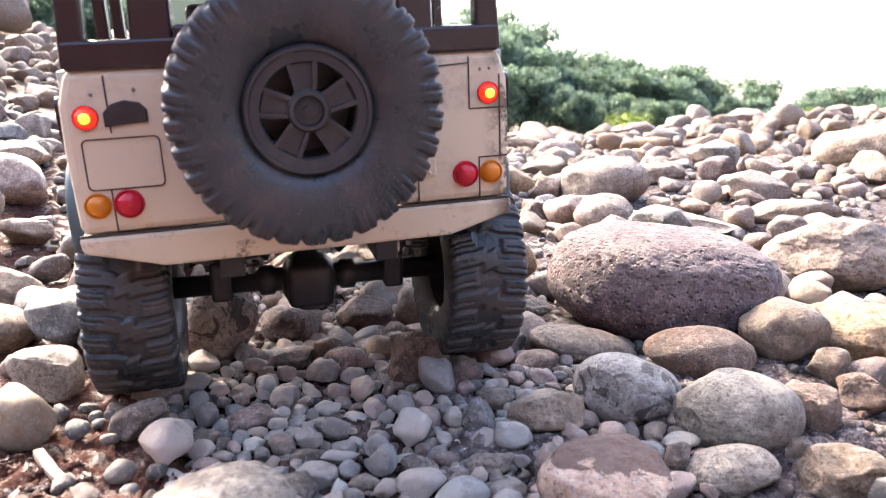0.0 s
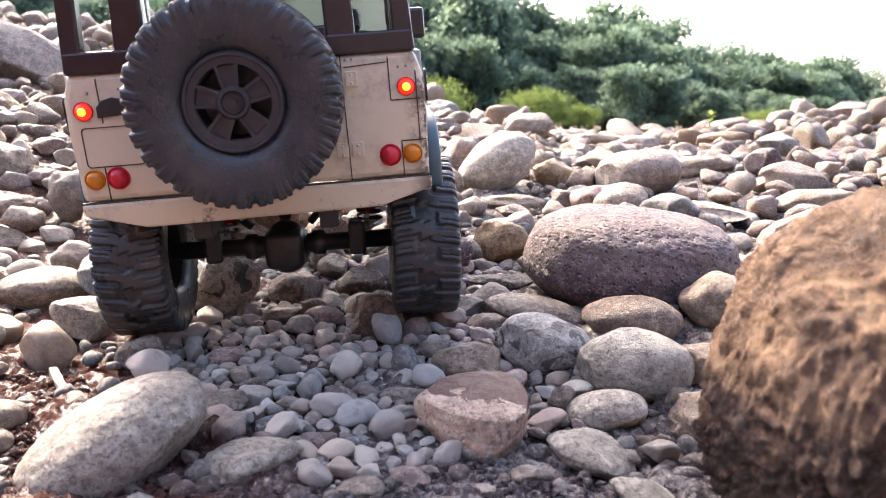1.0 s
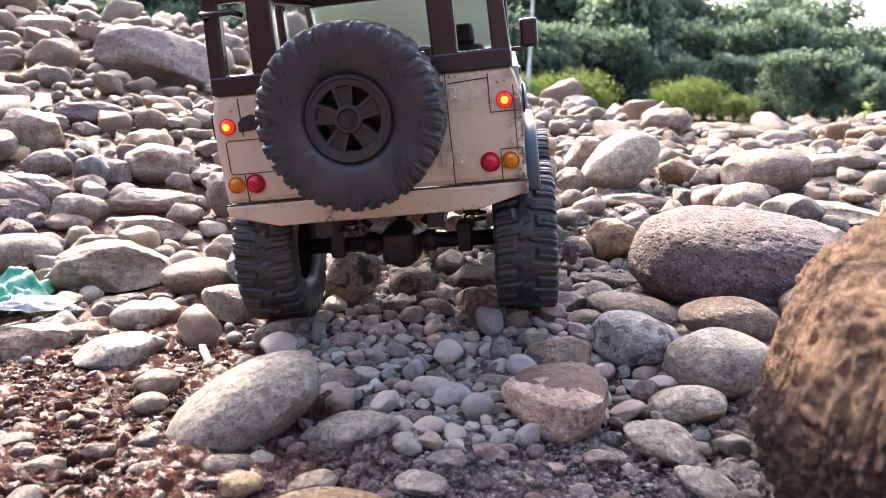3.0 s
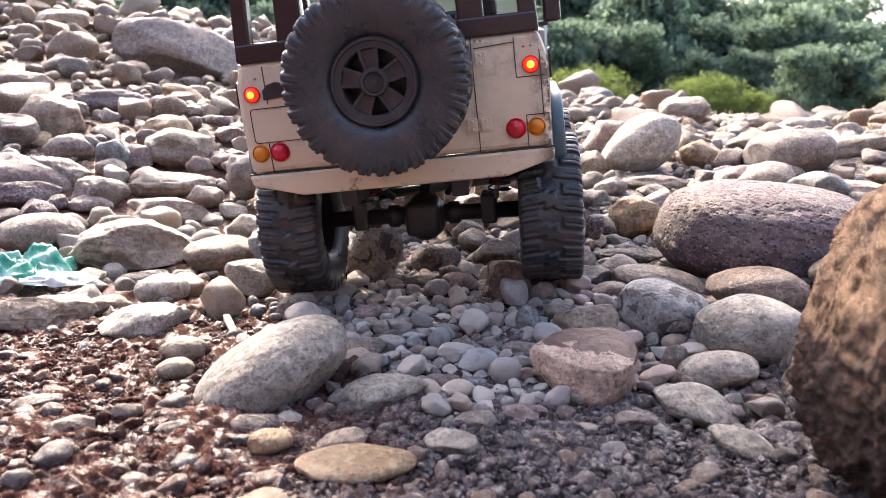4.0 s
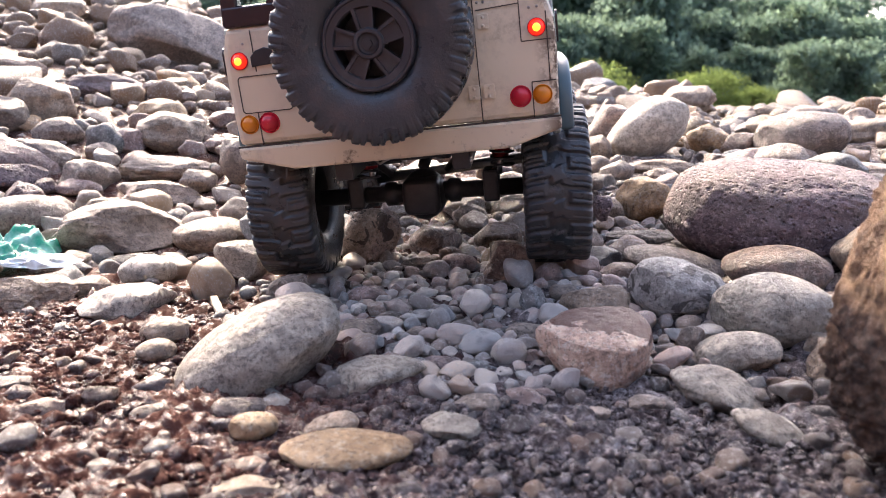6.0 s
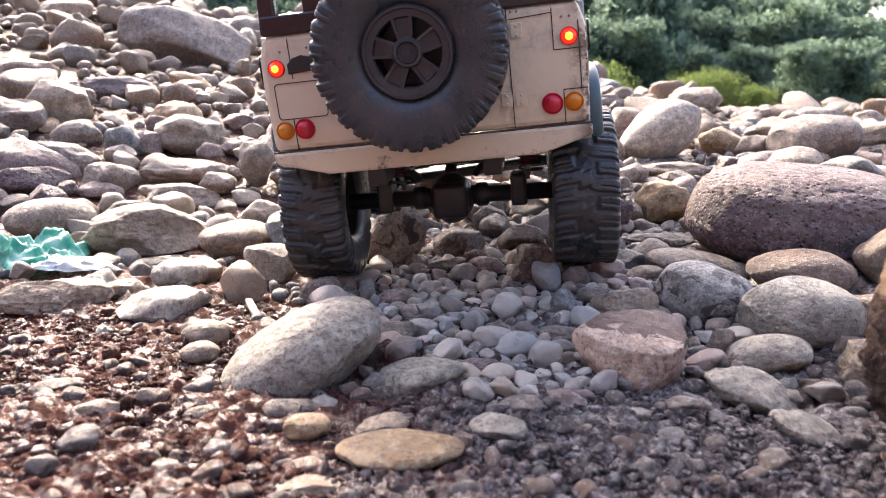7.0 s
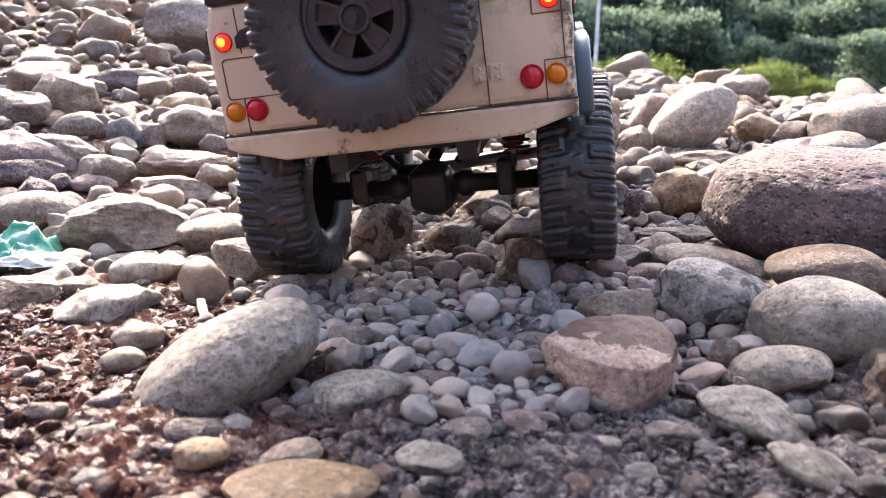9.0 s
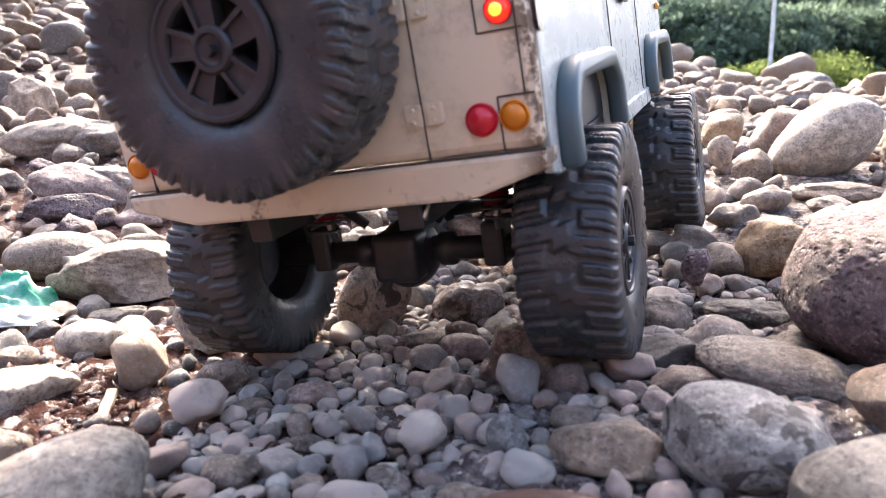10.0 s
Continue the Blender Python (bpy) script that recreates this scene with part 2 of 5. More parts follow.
def paint_material(name, color, rough, dirt, amount, edge=0.0):
    """Moulded plastic with a dried splash of mud in streaks and specks."""
    m, nt, b = mat_base(name, rough)
    tc = nt.nodes.new("ShaderNodeTexCoord")
    ob = tc.outputs["Object"]
    cloud = tex_noise(nt, 26, 4, 0.6, ob)
    col = mix(nt, ramp(nt, cloud, [(0.35, grey(0.0)), (0.75, grey(0.12))]), color, tuple(c * 0.72 for c in color))
    sp = tex_noise(nt, 240, 5, 0.75, ob)
    big = tex_noise(nt, 34, 4, 0.6, ob, distortion=1.0)
    both = math_node(nt, "MULTIPLY", ramp(nt, sp, [(0.5 - amount * 0.1, grey(0)), (0.62, grey(1))]), ramp(nt, big, [(0.52, grey(0)), (0.66, grey(1))]))
    sepx = nt.nodes.new("ShaderNodeSeparateXYZ")
    nt.links.new(ob, sepx.inputs[0])
    low = nt.nodes.new("ShaderNodeMapRange")
    low.inputs["From Min"].default_value, low.inputs["From Max"].default_value = -0.028, -0.046
    nt.links.new(sepx.outputs["Z"], low.inputs["Value"])
    splash = math_node(nt, "MULTIPLY", low.outputs[0], ramp(nt, tex_noise(nt, 75, 6, 0.75, ob), [(0.57, grey(0)), (0.66, grey(1))]))
    side_ = nt.nodes.new("ShaderNodeMapRange")
    side_.inputs["From Min"].default_value, side_.inputs["From Max"].default_value = 0.0605, 0.0690
    nt.links.new(sepx.outputs["X"], side_.inputs["Value"])
    corner = math_node(nt, "MULTIPLY", side_.outputs[0], ramp(nt, tex_noise(nt, 110, 5, 0.7, ob), [(0.44, grey(0)), (0.52, grey(1))]))
    splash = math_node(nt, "MAXIMUM", splash, corner)
    fac = math_node(nt, "MULTIPLY", math_node(nt, "MAXIMUM", math_node(nt, "MULTIPLY", both, 0.35), math_node(nt, "MULTIPLY", splash, edge)), amount)
    col = mix(nt, fac, col, dirt)
    nt.links.new(col, b.inputs["Base Color"])
    nt.links.new(mix(nt, fac, grey(rough), grey(0.8)), b.inputs["Roughness"])
    bump(nt, b, sp, 0.25, 0.0003)
    return m


def rubber_material():
    m, nt, b = mat_base("tyre_rubber", 0.55)
    tc = nt.nodes.new("ShaderNodeTexCoord")
    ob = tc.outputs["Object"]
    d = tex_noise(nt, 60, 5, 0.65, ob)
    f = tex_noise(nt, 500, 4, 0.7, ob)
    col = ramp(nt, d, [(0.35, (0.022, 0.031, 0.036)), (0.52, (0.032, 0.036, 0.040)), (0.72, (0.072, 0.056, 0.050))])
    mudcake = tex_noise(nt, 130, 5, 0.7, ob, distortion=0.5)
    col = mix(nt, ramp(nt, mudcake, [(0.58, grey(0)), (0.70, grey(0.3))]), col, (0.13, 0.09, 0.07))
    col = mix(nt, ramp(nt, f, [(0.66, grey(0)), (0.72, grey(0.4))]), col, (0.2, 0.16, 0.135))
    nt.links.new(col, b.inputs["Base Color"])
    nt.links.new(ramp(nt, d, [(0.4, grey(0.24)), (0.7, grey(0.6))]), b.inputs["Roughness"])
    bump(nt, b, f, 0.5, 0.0006)
    return m


def plain(name, color, rough=0.5, metal=0.0, grain=300, depth=0.3):
    m, nt, b = mat_base(name, rough, metal)
    n = tex_noise(nt, grain, 4, 0.7)
    col = ramp(nt, n, [(0.3, tuple(c * 0.7 for c in color)), (0.7, tuple(min(1, c * 1.25) for c in color))])
    nt.links.new(col, b.inputs["Base Color"])
    bump(nt, b, n, depth, 0.0003)
    return m


def lens_material(name, color, glow=None, strength=0.0):
    m, nt, b = mat_base(name, 0.18, 0.0, color)
    if glow:
        b.inputs["Emission Color"].default_value = (*glow, 1)
        b.inputs["Emission Strength"].default_value = strength
    return m


BEIGE = paint_material("beige_plastic", (0.645, 0.552, 0.405), 0.42, (0.11, 0.070, 0.042), 0.85, edge=1.1)
WHITE_SIDE = paint_material("pale_green_white_plastic", (0.47, 0.53, 0.50), 0.26, (0.10, 0.08, 0.065), 0.8, edge=0.35)
TRIM_BLACK = paint_material("brown_black_plastic", (0.026, 0.018, 0.021), 0.20, (0.16, 0.12, 0.095), 0.15)
FLARE = paint_material("grey_blue_plastic", (0.055, 0.095, 0.112), 0.4, (0.15, 0.12, 0.1), 0.4)
RUBBER = rubber_material()
RIM_BLACK = paint_material("muddy_black_rim", (0.026, 0.027, 0.031), 0.40, (0.20, 0.17, 0.15), 0.9)
CHASSIS = plain("oily_black_plastic", (0.020, 0.021, 0.024), 0.45)
STEEL = plain("dull_steel", (0.35, 0.33, 0.31), 0.35, 1.0)
RED_METAL = plain("red_anodised_metal", (0.30, 0.02, 0.025), 0.3, 0.6)
SEAM = plain("dark_seam", (0.06, 0.045, 0.035), 0.8)
LENS_RED = lens_material("red_lens", (0.55, 0.016, 0.035))
LENS_AMBER = lens_material("amber_lens", (0.62, 0.20, 0.012))
LENS_LIT = lens_material("lit_red_lens", (0.6, 0.015, 0.008), (1.0, 0.03, 0.01), 0.22)
LENS_CORE = lens_material("lit_bulb", (0.9, 0.4, 0.05), (1.0, 0.36, 0.02), 0.55)
GLASS, gnt, gb = mat_base("window_glass", 0.06, 0.0, (0.93, 0.97, 0.96))
gb.inputs["Transmission Weight"].default_value, gb.inputs["IOR"].default_value = 1.0, 1.1
drop = tex_noise(gnt, 900, 2, 0.6)
gnt.links.new(ramp(gnt, drop, [(0.55, grey(0.06)), (0.70, grey(0.22))]), gb.inputs["Roughness"])


SCREEN, snt, sb = mat_base("sprayed_glass", 0.35, 0.0, (0.90, 0.97, 0.97))
sb.inputs["Transmission Weight"].default_value, sb.inputs["IOR"].default_value = 0.95, 1.1
snt.links.new(ramp(snt, tex_noise(snt, 700, 3, 0.6), [(0.50, grey(0.30)), (0.68, grey(0.45))]), sb.inputs["Roughness"])


# ---- shared builders ----
def mesh_from(name, verts, faces, material, smooth=True):
    me = bpy.data.meshes.new(name)
    me.from_pydata([tuple(v) for v in verts], [], faces)
    me.update()
    if smooth:
        me.polygons.foreach_set("use_smooth", [True] * len(me.polygons))
    if material:
        me.materials.append(material)
    return me


def bm_mesh(name, bm, material, smooth=False):
    me = bpy.data.meshes.new(name)
    bm.normal_update()
    bm.to_mesh(me)
    bm.free()
    if smooth:
        me.polygons.foreach_set("use_smooth", [True] * len(me.polygons))
    me.materials.append(material)
    return me


def fast_mesh(name, verts, tris, material, smooth=True):
    """A mesh of many triangles from arrays."""
    me = bpy.data.meshes.new(name)
    me.vertices.add(len(verts))
    me.vertices.foreach_set("co", np.asarray(verts, np.float32).ravel())
    me.loops.add(len(tris) * 3)
    me.loops.foreach_set("vertex_index", np.asarray(tris, np.int32).ravel())
    me.polygons.add(len(tris))
    me.polygons.foreach_set("loop_start", np.arange(0, len(tris) * 3, 3, dtype=np.int32))
    me.polygons.foreach_set("use_smooth", np.full(len(tris), smooth))
    me.update(calc_edges=True)
    me.materials.append(material)
    return me


def smoothstep(a, b, v):
    s = np.clip((v - a) / (b - a), 0, 1)
    return s * s * (3 - 2 * s)


# ---- ground: a stony river bank that rises round a gap, then drops to the water and runs to the far shore; the rise behind the camera is added ----
EYE_X, EYE_Y = 0.045, -0.37
# beyond 90 degrees: an unseen rise, added to cut sky light from behind
CREST_DEG = np.array([-180, -90, -60, -35, -24, -15, -5.5, 2, 7, 13, 18, 27, 34, 43, 70, 120, 180])
CREST_UP = np.array([32.0, 16.0, 7.4, 6.8, 5.8, 4.6, 2.6, 0.6, -0.2, -1.4, -1.2, 0.2, 1.4, 2.4, 7.0, 24.0, 32.0])


def ground_z(x, y):
    x, y = np.asarray(x, float), np.asarray(y, float)
    dx, dy = x - EYE_X, y - EYE_Y
    r, az = np.hypot(dx, dy), np.degrees(np.arctan2(dx, dy))
    up = np.interp(az, CREST_DEG, CREST_UP)
    far = np.interp(az, [-180, -40, -10, 5, 25, 45, 180], [2.2, 2.4, 2.1, 1.6, 1.6, 1.8, 2.2])
    crest = 0.085 + far * np.tan(np.radians(up))
    behind = smoothstep(95, 150, np.abs(az))
    near = -0.0145 + (0.050 + 0.012 * smoothstep(-10, 10, az)) * smoothstep(0.42, 0.95, r) * (1 - behind) + 0.085 * np.clip(x, 0.0, 0.26) * smoothstep(-0.13, 0.0, y) * (1 - smoothstep(0.15, 0.45, y))
    z = near + (crest - 0.046) * smoothstep(0.62, 1.0, r / far) * 1.0
    z = np.where(r < far, near + (crest - 0.046) * np.clip((r - 0.62) / (far - 0.62), 0, 1) ** 1.25, z)
    drop = np.clip((r - far - 0.4) / 6.0, 0, 1)
    z = z * (1 - drop) + (-0.45) * drop
    rough = 0.006 * np.sin(x * 9 + 1.3) * np.cos(y * 8 - 0.6) + 0.003 * np.sin(x * 31 + y * 17) * np.cos(y * 27 - x * 8)
    return z + rough * np.clip(r * 2, 0.2, 1)


def build_ground():
    radii = np.concatenate([np.linspace(0.008, 0.26, 120), np.linspace(0.265, 0.62, 70), np.geomspace(0.63, 3.2, 90), np.geomspace(3.4, 3000, 50)])
    n = 400
    ang = np.linspace(0, 2 * np.pi, n, endpoint=False)
    rr, aa = np.meshgrid(radii, ang, indexing="ij")
    x, y = -0.01 + rr * np.sin(aa), -0.17 + rr * np.cos(aa)
    z = ground_z(x, y)
    fine = np.array([noise.fractal(Vector((a * 45, b * 45, 3.3)), 0.9, 2.1, 5) if r < 0.7 else 0.0
                     for a, b, r in zip(x.ravel(), y.ravel(), rr.ravel())]).reshape(z.shape)
    z = z + 0.0055 * fine
    grit = np.array([noise.fractal(Vector((a * 210, b * 210, 8.1)), 0.7, 2.1, 3) if r < 0.30 else 0.0 for a, b, r in zip(x.ravel(), y.ravel(), rr.ravel())]).reshape(z.shape)
    z = z + 0.0030 * grit
    verts = np.column_stack([x.ravel(), y.ravel(), z.ravel()])
    verts = np.vstack([verts, [[-0.01, -0.17, float(ground_z(-0.01, -0.17))]]])
    i, j = np.meshgrid(np.arange(len(radii) - 1), np.arange(n), indexing="ij")
    a, b = i * n + j, i * n + (j + 1) % n
    c, d = (i + 1) * n + (j + 1) % n, (i + 1) * n + j
    tris = np.concatenate([np.column_stack([a.ravel(), d.ravel(), c.ravel()]), np.column_stack([a.ravel(), c.ravel(), b.ravel()])])
    cap = np.column_stack([np.full(n, len(verts) - 1), np.arange(n), (np.arange(n) + 1) % n])
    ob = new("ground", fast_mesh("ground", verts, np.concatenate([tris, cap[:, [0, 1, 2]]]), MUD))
    tagged(ob, "dark wet brown mud of a stony river bank", "ground", kind="structure")


build_ground()

# ---- river stones ----
rng = np.random.default_rng(11)


def ico(level):
    bm = bmesh.new()
    bmesh.ops.create_icosphere(bm, subdivisions=level, radius=1.0)
    bm.verts.ensure_lookup_table()
    v = np.array([p.co[:] for p in bm.verts])
    f = np.array([[p.index for p in q.verts] for q in bm.faces])
    bm.free()
    return v, f


def stone_shape(level, seed, cuts=7, deep=0.80, rough=0.05, angular=0.0):
    """A cobble: a ball worn flat on several sides, with soft dents and fine roughness; returns arrays within about one unit."""
    v, f = ico(level)
    r = np.random.default_rng(seed)
    p = v.copy()
    for _ in range(cuts):
        n = r.normal(size=3)
        n /= np.linalg.norm(n)
        off = r.uniform(deep, 0.97)
        d = p @ n
        over = np.clip(d - off, 0, None)
        p -= np.outer(over * (0.82 + 0.15 * angular), n)
    shift = r.uniform(0, 60, 3)
    low = np.array([noise.noise(Vector(q * 1.1 + shift)) for q in v])
    mid = np.array([noise.fractal(Vector(q * 3.2 + shift), 0.9, 2.0, 4) for q in v])
    fine = np.array([noise.noise(Vector(q * 9 + shift)) for q in v]) if level > 3 else 0.0
    p *= (1 + 0.20 * low * min(1, rough * 25) + rough * mid + 0.25 * rough * fine)[:, None]
    p -= (p.max(0) + p.min(0)) / 2
    return p / np.abs(p).max(0), f


ROUND = [stone_shape(4, 100 + i, 13, 0.64, 0.045) for i in range(14)]
BLOCKY = [stone_shape(4, 300 + i, 12, 0.56, 0.05, 1.0) for i in range(8)]
EGGS = [stone_shape(4, 900 + i, 4, 0.84, 0.018) for i in range(6)]
FORMS = {"round": ROUND, "blocky": BLOCKY, "egg": EGGS}
FORM_MAKE = {"round": (100, 13, 0.64, 0.045, 0.0), "blocky": (300, 12, 0.56, 0.05, 1.0), "egg": (900, 4, 0.84, 0.018, 0.0)}
SHAPE_MESH = {}


def weathered(v, grain, deep, shape):
    """Pits and knobs a millimetre or two wide on the skin of a stone of that width, depth and height."""
    s = Vector(shape) / max(shape)
    skin = np.array([noise.fractal(Vector(q) * s * grain, 0.6, 2.1, 3) - 0.8 * max(0.0, noise.noise(Vector(q) * s * grain * 0.55) - 0.12) for q in v])
    return v * (1 + deep * skin)[:, None]


def stone_mesh(kind, form, k, fine=0, shape=(1, 1, 1)):
    n = len(FORMS[form])
    key = (kind, form, k % n, fine, shape if fine else 0)
    if key not in SHAPE_MESH:
        if fine:
            seed, cuts, deep, rough, angular = FORM_MAKE[form]
            v, f = stone_shape(5 if fine == 1 else 6, seed + k % n, cuts, deep, rough, angular)
            v = weathered(v, 12 if fine == 1 else 17, 0.030 if kind == "purple" else 0.006 if form == "egg" else 0.013, shape)
        else:
            v, f = FORMS[form][k % n]
        SHAPE_MESH[key] = fast_mesh(form + "_stone", v, f, STONE[kind])
    return SHAPE_MESH[key]


STONE_WORDS = {
    "grey": "speckled grey river cobble", "blue": "smooth blue-grey river cobble", "pale": "sun-bleached pale river cobble",
    "tan": "dusty tan river cobble", "pink": "pinkish worn river cobble", "purple": "pitted dark purple volcanic river boulder",
    "orange": "ochre yellow river cobble", "brown": "rough reddish brown river cobble", "dark": "dark wet river cobble",
    "lifted_pale": "very pale speckled river cobble", "spotted": "pinkish brown stone with dark wet spots", "green": "rounded grey-green river cobble", "patched": "pale cobble with black lichen patches", "rust": "pinkish stone with a dark rust-red patch"}
TAKEN = []


def size_word(w):
    return "small " if w < 0.022 else "large " if w > 0.06 else ""


def stone(x, y, z, w, d, h, kind="grey", turn=0.0, lean=0.0, form="round", k=0, fine=0, where="on the river bank"):
    """One stone: centre, full width, depth and height, turn about the vertical and lean in degrees."""
    ob = new("boulder" if w > 0.07 else "river_stone", stone_mesh(kind, form, k, fine, (w, d, h)))
    ob.matrix_world = pose(x, y, z, 0, lean, turn) @ Matrix.Diagonal((w / 2, d / 2, h / 2, 1))
    tagged(ob, f"{size_word(w)}{STONE_WORDS[kind]} {where}", "stone", "river stones")
    TAKEN.append((x, y, max(w, d) * 0.46))
    return ob


# stones that stand out, one by one
stone(-0.2134, 0.0965, -0.0025, 0.0800, 0.0647, 0.0374, "pale", 29, 0, "blocky", 0, 2)
stone(-0.1465, 0.0831, -0.0037, 0.0489, 0.0395, 0.0252, "tan", 23, 0, "egg", 1, 1)
stone(-0.1063, 0.0254, -0.0042, 0.0303, 0.0245, 0.0230, "lifted_pale", 21, 20, "blocky", 2, 1)
stone(-0.1442, -0.0037, -0.0062, 0.0285, 0.0230, 0.0165, "green", 27, 0, "egg", 3, 1)
stone(-0.1848, 0.0510, -0.0141, 0.0332, 0.0208, 0.0098, "dark", 28, 0, "blocky", 4, 1)
stone(-0.2887, 0.1076, 0.0008, 0.0579, 0.0468, 0.0308, "grey", 34, 0, "egg", 5, 1)
stone(-0.3587, 0.1857, 0.0166, 0.0633, 0.0396, 0.0258, "purple", 36, 0, "round", 6, 1)
stone(-0.2620, 0.2562, 0.0214, 0.0778, 0.0487, 0.0261, "pale", 26, 0, "blocky", 7, 1)
stone(-0.3584, 0.2289, 0.0312, 0.0640, 0.0401, 0.0305, "grey", 34, 10, "round", 8, 1)
stone(-0.3760, 0.2141, 0.0293, 0.0782, 0.0632, 0.0379, "pink", 35, 12, "round", 9, 1)
stone(-0.3034, 0.2107, 0.0178, 0.0467, 0.0378, 0.0281, "grey", 31, 0, "round", 10, 1)
stone(-0.2853, 0.3254, 0.0472, 0.0694, 0.0560, 0.0406, "tan", 25, 8, "round", 11, 1)
stone(-0.3341, 0.2881, 0.0427, 0.0348, 0.0281, 0.0338, "blue", 30, 30, "round", 12)
stone(-0.4411, 0.2955, 0.0617, 0.0525, 0.0424, 0.0380, "grey", 36, 0, "round", 13, 1)
stone(-0.4367, 0.3456, 0.0739, 0.0658, 0.0532, 0.0532, "tan", 34, -15, "round", 14, 1)
stone(-0.4332, 0.4701, 0.0890, 0.0901, 0.0564, 0.0359, "purple", 29, 5, "round", 15, 1)
stone(-0.3816, 0.2922, 0.0490, 0.0441, 0.0356, 0.0279, "grey", 32, 0, "round", 16, 1)
stone(-0.2331, 0.1888, 0.0079, 0.0665, 0.0417, 0.0225, "pale", 26, 0, "blocky", 17, 1)
stone(-0.1961, 0.2519, 0.0298, 0.0305, 0.0246, 0.0397, "pale", 21, 0, "round", 18)
stone(-0.1267, -0.0549, -0.0085, 0.0420, 0.0330, 0.0160, "lifted_pale", 28, 0, "round", 19, 1)
stone(-0.1865, -0.0468, -0.0098, 0.0526, 0.0329, 0.0178, "tan", 35, 6, "blocky", 20, 2)
stone(-0.0932, -0.0873, -0.0105, 0.0198, 0.0160, 0.0110, "tan", 26, 0, "egg", 21, 1)
stone(-0.0875, -0.1065, -0.0122, 0.0149, 0.0120, 0.0091, "tan", 26, 0, "egg", 22)
stone(-0.0444, -0.1160, -0.0070, 0.0630, 0.0490, 0.0300, "lifted_pale", 19, -27, "egg", 23, 2)
stone(-0.0001, -0.1246, -0.0105, 0.0343, 0.0215, 0.0109, "lifted_pale", 11, -8, "round", 24, 1)
stone(0.1118, -0.0383, 0.0022, 0.0420, 0.0340, 0.0275, "patched", -11, 12, "egg", 2, 2)
stone(0.1440, -0.0617, 0.0012, 0.0470, 0.0380, 0.0300, "green", -17, 0, "egg", 27, 2)
stone(0.1593, -0.0101, 0.0072, 0.0472, 0.0310, 0.0230, "brown", -17, 0, "egg", 28, 1)
stone(0.1258, -0.0863, -0.0082, 0.0304, 0.0245, 0.0155, "lifted_pale", -15, -10, "egg", 29, 2)
stone(0.1118, -0.1171, -0.0116, 0.0310, 0.0250, 0.0120, "lifted_pale", -14, 8, "blocky", 30, 1)
stone(0.1519, 0.3920, 0.0557, 0.0840, 0.0560, 0.0540, "lifted_pale", -8, -36, "egg", 1, 1)
stone(0.2718, 0.3304, 0.0534, 0.0764, 0.0617, 0.0458, "grey", -17, -8, "egg", 32, 1)
stone(0.3508, 0.4051, 0.0564, 0.0771, 0.0483, 0.0249, "tan", -21, -6, "round", 33, 1)
stone(0.0771, -0.0421, -0.0036, 0.0298, 0.0241, 0.0163, "tan", -5, -8, "round", 34, 1)
stone(0.1195, 0.0219, 0.0025, 0.0500, 0.0380, 0.0160, "grey", -9, 8, "egg", 35, 2)
stone(0.0830, 0.0290, 0.0010, 0.0290, 0.0240, 0.0150, "dark", 5, -6, "round", 3, 1)
stone(0.1117, 0.0881, 0.0029, 0.0394, 0.0246, 0.0120, "dark", -8, 0, "round", 36, 1)
stone(0.1195, 0.1452, 0.0181, 0.0393, 0.0317, 0.0337, "orange", -8, -20, "round", 37, 1)
stone(0.0513, -0.0459, -0.0035, 0.0124, 0.0100, 0.0157, "blue", -1, 0, "blocky", 38)
stone(0.0491, -0.0679, -0.0094, 0.0173, 0.0108, 0.0070, "pale", -0, 0, "round", 39)
stone(0.0337, -0.1094, -0.0114, 0.0142, 0.0089, 0.0055, "blue", 3, 0, "blocky", 40)
stone(0.0288, -0.1565, -0.0128, 0.0180, 0.0146, 0.0077, "lifted_pale", 5, 5, "round", 41, 1)
stone(-0.0272, -0.1667, -0.0120, 0.0140, 0.0112, 0.0080, "orange", 19, 0, "egg", 2, 1)
stone(0.0025, -0.1760, -0.0125, 0.0365, 0.0235, 0.0062, "orange", 12, 0, "egg", 3, 2)
stone(-0.0379, -0.1506, -0.0138, 0.0171, 0.0138, 0.0069, "grey", 20, 10, "blocky", 44, 1)
stone(-0.0655, -0.0179, -0.0086, 0.0212, 0.0171, 0.0138, "grey", 17, -25, "blocky", 45)
stone(-0.0162, -0.0777, -0.0095, 0.0167, 0.0135, 0.0087, "grey", 12, 0, "round", 46)
stone(-0.0865, -0.1464, -0.0139, 0.0120, 0.0097, 0.0073, "brown", 30, 0, "blocky", 47)
stone(-0.0990, -0.1595, -0.0140, 0.0155, 0.0097, 0.0052, "brown", 33, 0, "round", 48, 1)
stone(-0.1204, -0.1461, -0.0131, 0.0175, 0.0109, 0.0057, "grey", 35, 0, "round", 49, 1)
stone(-0.0070, -0.1612, -0.0131, 0.0191, 0.0119, 0.0065, "tan", 14, -15, "blocky", 50, 1)
stone(0.1101, -0.0786, -0.0074, 0.0110, 0.0089, 0.0129, "grey", -12, 0, "blocky", 51)
stone(-0.0430, 0.0584, 0.0035, 0.0345, 0.0270, 0.0365, "spotted", 12, 12, "blocky", 4, 2)
stone(-0.0077, 0.0824, -0.0022, 0.0316, 0.0255, 0.0212, "brown", 7, 0, "round", 53, 1)
stone(0.0056, 0.1542, 0.0031, 0.0243, 0.0197, 0.0218, "grey", 5, 0, "round", 54)
stone(0.0288, 0.0889, 0.0007, 0.0290, 0.0234, 0.0194, "brown", 2, 0, "round", 55)
